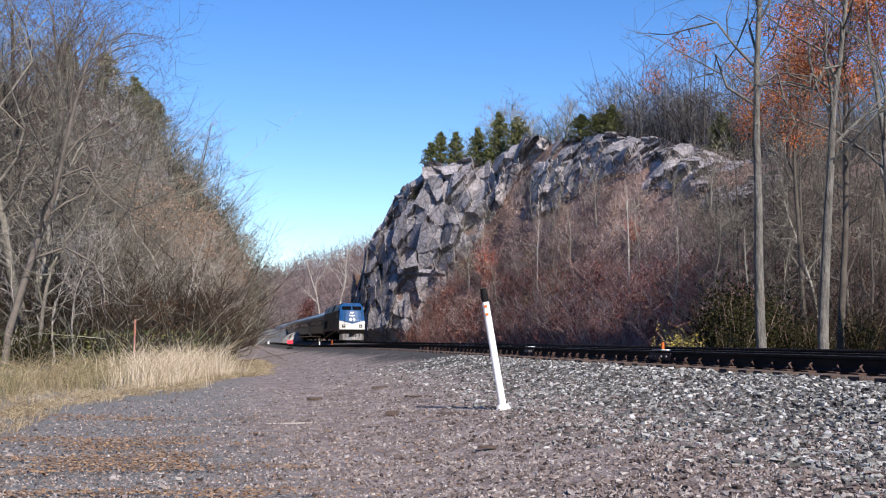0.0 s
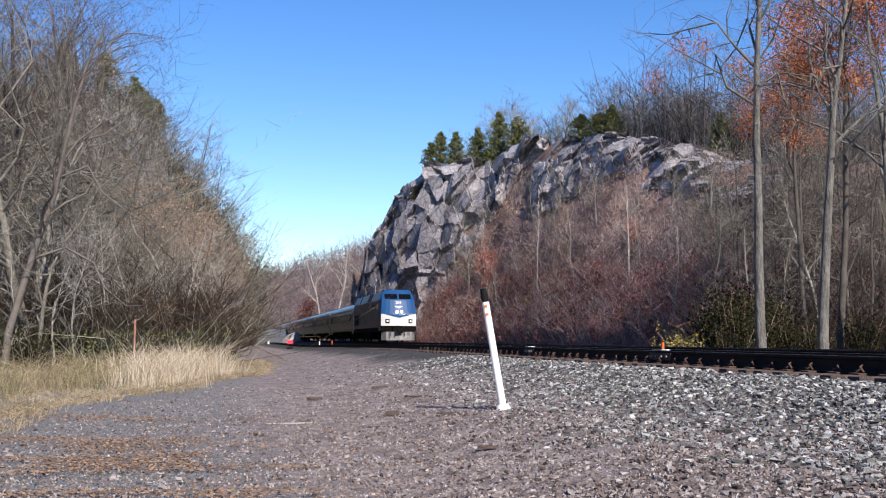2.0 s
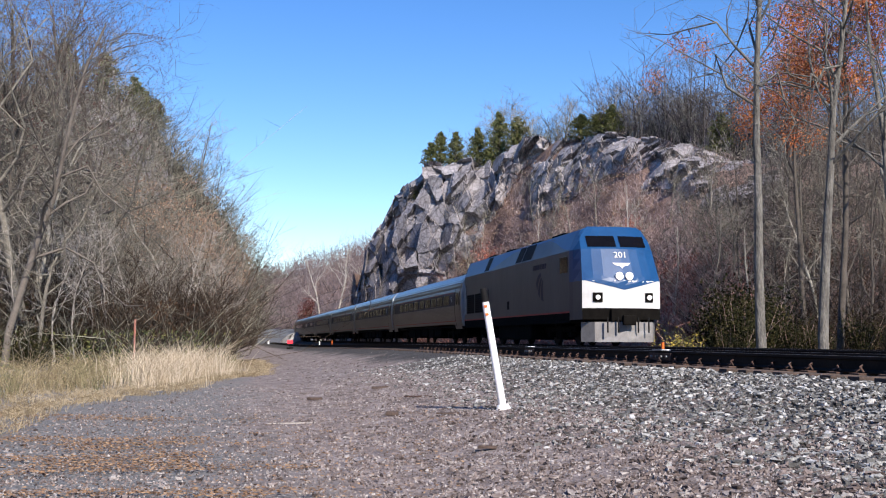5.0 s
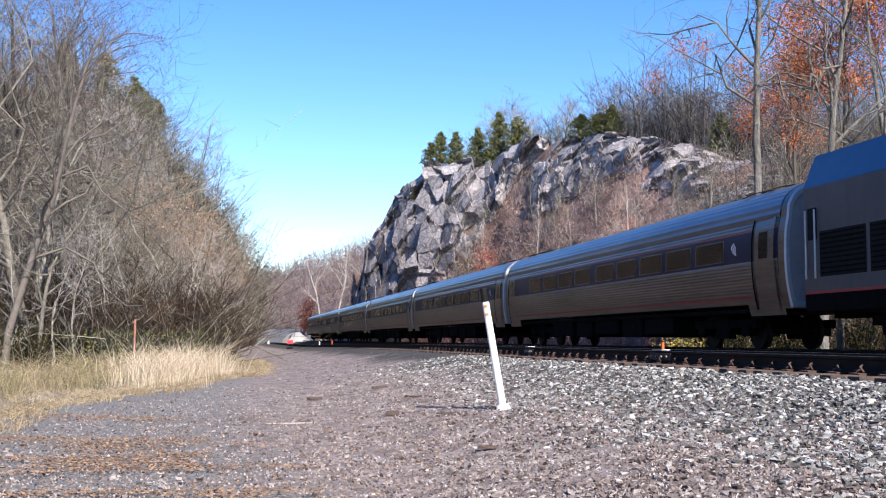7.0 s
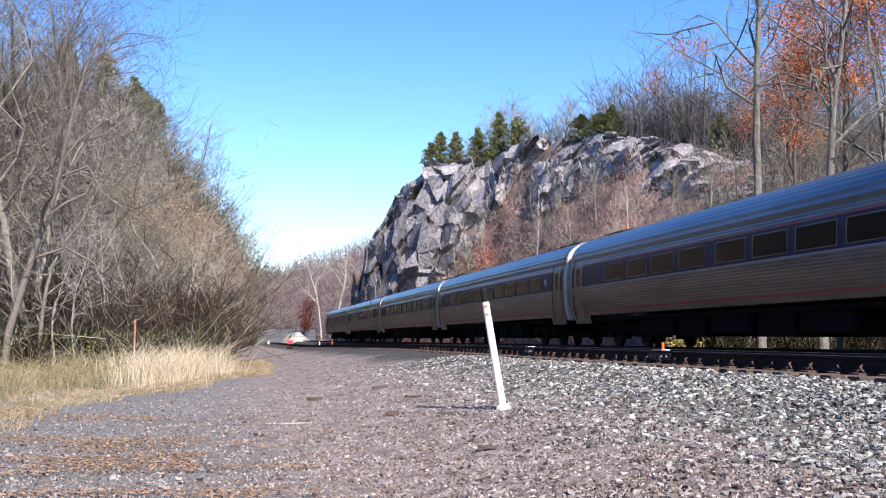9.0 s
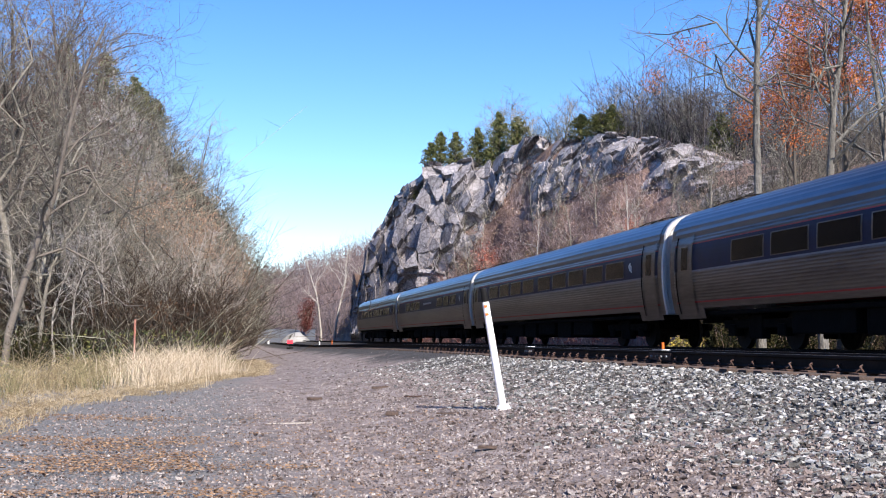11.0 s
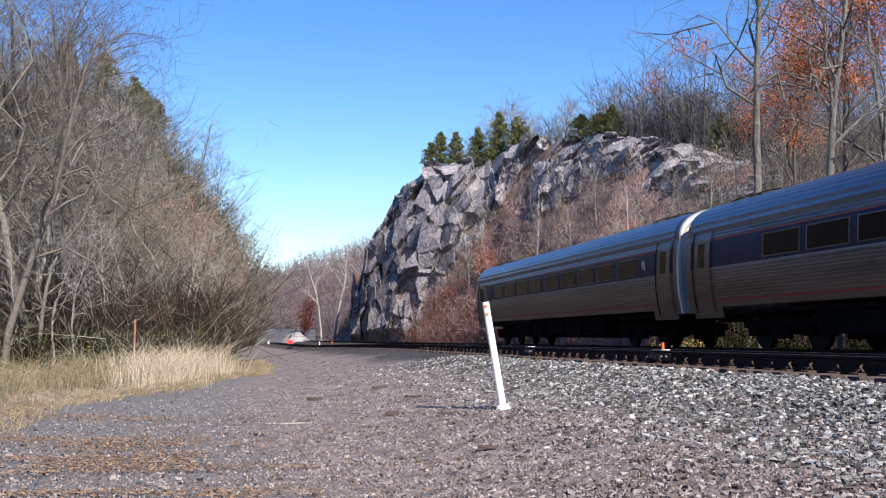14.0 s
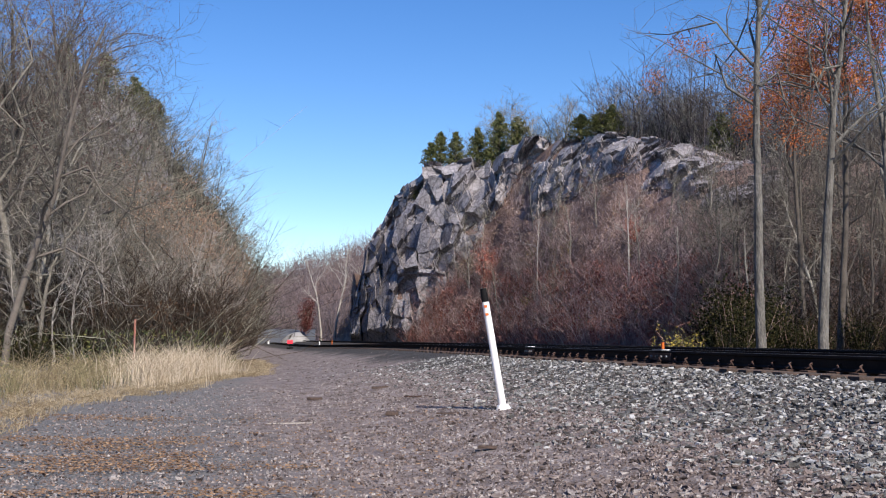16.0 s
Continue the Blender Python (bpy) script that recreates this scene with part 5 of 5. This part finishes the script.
# ties, plates, clips and joint blocks of the siding
def tie_bm():
    bm = bmesh.new()
    box(bm, -1.3, 1.3, -0.115, 0.115, -0.17, 0.0, 0.012)
    return bm


def plate_bm():
    bm = bmesh.new()
    box(bm, -0.19, 0.19, -0.1, 0.1, 0.0, 0.016, 0.004)
    return bm


def clip_bm():
    """A spring clip: a bent rod."""
    t = Tubes()
    t.tube([(-0.10, -0.06, 0.01), (-0.12, -0.02, 0.07), (-0.06, 0.03, 0.09), (-0.05, 0.06, 0.05), (-0.13, 0.06, 0.02)], [0.013] * 5, 6)
    return t


def ties(track_ob, x, top, prof, y0, y1, rusty, clips):
    tie_me = plate_me = clip_me = None
    k = int((y1 - y0) / 0.53)
    for i in range(k):
        y = y0 + 0.53 * i
        z = top - 0.205 + prof(y)
        if tie_me is None:
            tie = part("tie", tie_bm(), M["tie"], track_ob)
            tie_me = tie.data
        else:
            tie = new("tie", tie_me)
            tie.parent = track_ob
        tie.matrix_basis = pose(x + random.uniform(-0.05, 0.05), y, z, 0, 0, random.uniform(-1.5, 1.5))
        if y > 40:
            continue
        for sx in (-0.755, 0.755):
            if plate_me is None:
                pl = part("tie_plate", plate_bm(), M["rust"], tie)
                plate_me = pl.data
            else:
                pl = new("tie_plate", plate_me)
                pl.parent = tie
            pl.matrix_basis = pose(sx, 0, 0.002)
            if clips and sx < 0:
                if clip_me is None:
                    cl = clip_bm().build("rail_clip", M["rust"])
                    clip_me = cl.data
                else:
                    cl = new("rail_clip", clip_me)
                cl.parent = tie
                cl.matrix_basis = pose(sx, 0, 0.018)


M["rust"] = material("rusty_steel", [(0.03, 0.018, 0.014), (0.075, 0.042, 0.032), (0.13, 0.085, 0.07)], 0.85, 0.1, scale=14, bump=0.4, bump_scale=80, obj_rand=0.4)
ties(track_near, NEAR, NEAR_TOP, dip, 9.0, 95.0, True, True)
ties(track_far, FAR, FAR_TOP, lambda y: 0.0, 15.0, 110.0, False, False)


def joint(px, w, stake):
    """A bolted joint block clamped on the near rail."""
    r = (px - 784) / 1920
    dep = (NEAR - 0.755) / (r * math.cos(TH) + math.sin(TH))
    p = at(r, dep)
    j = tagged(new("joint_block"), "bolted rusty joint block on the siding rail", "rail joint")
    bm = bmesh.new()
    box(bm, -0.06, -0.012, -w / 2, w / 2, 0.03, 0.15, 0.01)
    part("joint_bar", bm, M["rust"], j)
    bm = bmesh.new()
    box(bm, -0.11, 0.05, -w * 0.22, w * 0.22, 0.187, 0.21, 0.006)
    part("cover_plate", bm, M["railhead"], j, "pale metal plate")
    for k in range(4):
        bm = bmesh.new()
        bmesh.ops.create_cone(bm, cap_ends=True, segments=6, radius1=0.022, radius2=0.022, depth=0.035, matrix=Matrix.Translation((-0.075, (k - 1.5) * w / 4.2, 0.09)) @ Matrix.Rotation(math.pi / 2, 4, "Y"))
        part("bolt", bm, M["railhead"], j)
    j.matrix_basis = pose(NEAR - 0.755, p.y, NEAR_TOP - 0.185 + dip(p.y))


joint(940, 0.75, False)
joint(1172, 0.9, True)


def stake(px, dep, h, r, mat, label, cap=None, z=None):
    x, y, zz = spot(px, dep, z)
    s = tagged(new("marker_stake"), label, "stake")
    part("shaft", rod(r, r * 0.9, -0.05, h * (0.72 if cap else 1.0), 10), mat, s)
    if cap:
        part("cap", rod(r * 1.25, r * 1.15, h * 0.72, h, 10), cap, s)
    s.matrix_basis = pose(x, y, zz)
    return s


stake(1172, 24.0, 0.56, 0.035, M["orange"], "short orange marker stake between the tracks", z=0.50)
stake(589, 120, 0.55, 0.05, M["orange"], "orange marker stake beside the main line", z=0.45)
stake(567, 135, 0.4, 0.07, M["post"], "short white post beside the main line", z=0.45)
stake(477, 190, 0.75, 0.16, M["post"], "short white post beside the main line", z=0.2)
stake(241, 37, 1.75, 0.03, M["brush_red"], "faded red utility marker stake in dry grass", M["faded_red"], z=0.0)

# switch stand with its red target
sw = tagged(new("switch_stand"), "low switch stand with a red target", "switch stand")
part("mast", rod(0.03, 0.025, 0.0, 0.75, 8), M["under"], sw)
bm = bmesh.new()
box(bm, -0.26, 0.26, -0.02, 0.02, 0.42, 0.80, 0.03)
part("target", bm, M["signal_red"], sw, "red rectangular target")
bm = bmesh.new()
box(bm, -0.3, 0.3, -0.2, 0.2, -0.05, 0.12, 0.02)
part("base", bm, M["under"], sw)
x, y, _ = spot(515, 100)
sw.matrix_basis = pose(x, y, ground_z(x, y))


# wood scraps and a pale stick on the gravel, and one shadow sliver
def scrap(px, dep, ln, w, h, turn, mat, name, label):
    x, y, z = spot(px, dep)
    bm = bmesh.new()
    box(bm, -ln / 2, ln / 2, -w / 2, w / 2, 0, h, min(w, h) * 0.25)
    for v in bm.verts:
        v.co += Vector((random.uniform(-1, 1), random.uniform(-1, 1), random.uniform(-1, 1))) * h * 0.15
    ob = part(name, bm, mat)
    tagged(ob, label, "debris")
    ob.matrix_basis = pose(x, y, z + 0.005, 0, 0, turn)


scrap(696, 14.6, 0.17, 0.09, 0.06, -8, M["tie"], "wood_block", "dark splintered wood block on the gravel")
scrap(560, 19.6, 0.26, 0.10, 0.05, -12, M["tie"], "wood_block", "dark splintered wood block on the gravel")
scrap(863, 10.0, 0.17, 0.07, 0.03, -15, M["tie"], "wood_block", "dark splintered wood block on the gravel")
scrap(520, 14.2, 0.62, 0.025, 0.02, 5, M["bark_pale"], "stick", "pale dry stick on the gravel")
scrap(738, 17.2, 0.42, 0.08, 0.02, 25, M["rust"], "bark_strip", "strip of brown bark on the gravel")
scrap(675, 20.5, 0.36, 0.05, 0.04, 24, M["tie"], "wood_splinter", "dark wood splinter beside the track")
# thin dark piece laid along the post's cast shadow
scrap(808, 13.6, 0.5, 0.04, 0.02, -6, M["tie"], "wood_splinter", "dark sliver standing in for the post's cast shadow")
scrap(1370, 10.3, 0.2, 0.03, 0.02, 30, M["tie"], "twig", "short dark twig on the ballast")


def boulder(px, dep, s, z=None):
    x, y, zz = spot(px, dep, z)
    bm = bmesh.new()
    bmesh.ops.create_icosphere(bm, subdivisions=2, radius=1.0)
    q = random.Random(int(px))
    for v in bm.verts:
        v.co *= 0.8 + 0.35 * noise.noise(v.co * 1.7 + Vector((px, 0, 0)))
        v.co.z *= 0.6
    ob = part("rock", bm, M["rock"])
    tagged(ob, "loose pale grey rock on the ground", "rock")
    ob.matrix_basis = pose(x, y, zz + s * 0.2, 0, 0, q.random() * 360) @ Matrix.Scale(s, 4)


boulder(638, 9.9, 0.07)
boulder(1298, 11.8, 0.05)
boulder(985, 12.4, 0.06)
for px, dep, s in ((622, 126, 1.6), (634, 124, 1.3), (648, 122, 0.9), (672, 118, 0.8), (610, 132, 1.0)):
    boulder(px, dep, s, -0.2)

# gravel bank and heap beyond the cut
bank_v, bank_f = [], []
for i in range(21):
    for j in range(9):
        p = at(-0.175 + 0.058 * i / 20, 205 + 5 * j)
        bank_v.append((p.x, p.y, -0.3 + 3.6 * smooth(0, 8, j) + 0.25 * fbm(p.x * 0.3, p.y * 0.3)))
bank_f = [(i * 9 + j, (i + 1) * 9 + j, (i + 1) * 9 + j + 1, i * 9 + j + 1) for i in range(20) for j in range(8)]
tagged(raw("gravel_bank", bank_v, bank_f, M["bank"], True), "blue-grey gravel bank beyond the cut", "gravel bank", kind="structure")
bm = bmesh.new()
bmesh.ops.create_cone(bm, cap_ends=True, segments=40, radius1=3.2, radius2=0.5, depth=3.2, matrix=Matrix.Translation((0, 0, 1.5)))
bmesh.ops.subdivide_edges(bm, edges=bm.edges, cuts=3)
for v in bm.verts:
    v.co += v.co.normalized() * 0.35 * fbm(v.co.x, v.co.y, v.co.z)
heap = part("gravel_heap", bm, M["heap"], None, "", True)
tagged(heap, "pale grey heap of crushed stone", "gravel heap")
heap.matrix_basis = pose(*spot(526, 200, -0.3)) @ Matrix.Diagonal((1.25, 1.0, 0.85, 1))


def motions():
    end = 16.0
    for i, c in enumerate(coaches):
        y = REAR_AT + L * (i + 0.5)
        walk(c, [(0.0, pose(FAR, y, FAR_TOP)), (end, pose(FAR, y - SPEED * end, FAR_TOP))])
    walk(loco, [(0.0, pose(FAR, REAR_AT, FAR_TOP)), (end, pose(FAR, REAR_AT - SPEED * end, FAR_TOP))])
    # every axle rolls with the train, keyed once a frame
    steps = [k / FPS for k in range(int(end * FPS) + 1)]
    for group, r in [(a, WHEEL_R) for a in axles] + [(loco_axles, 0.51)]:
        for ax in group:
            y = ax.matrix_basis.translation.y
            walk(ax, [(t, pose(0, y, r, math.degrees(SPEED * t / r) % 360)) for t in steps])


motions()
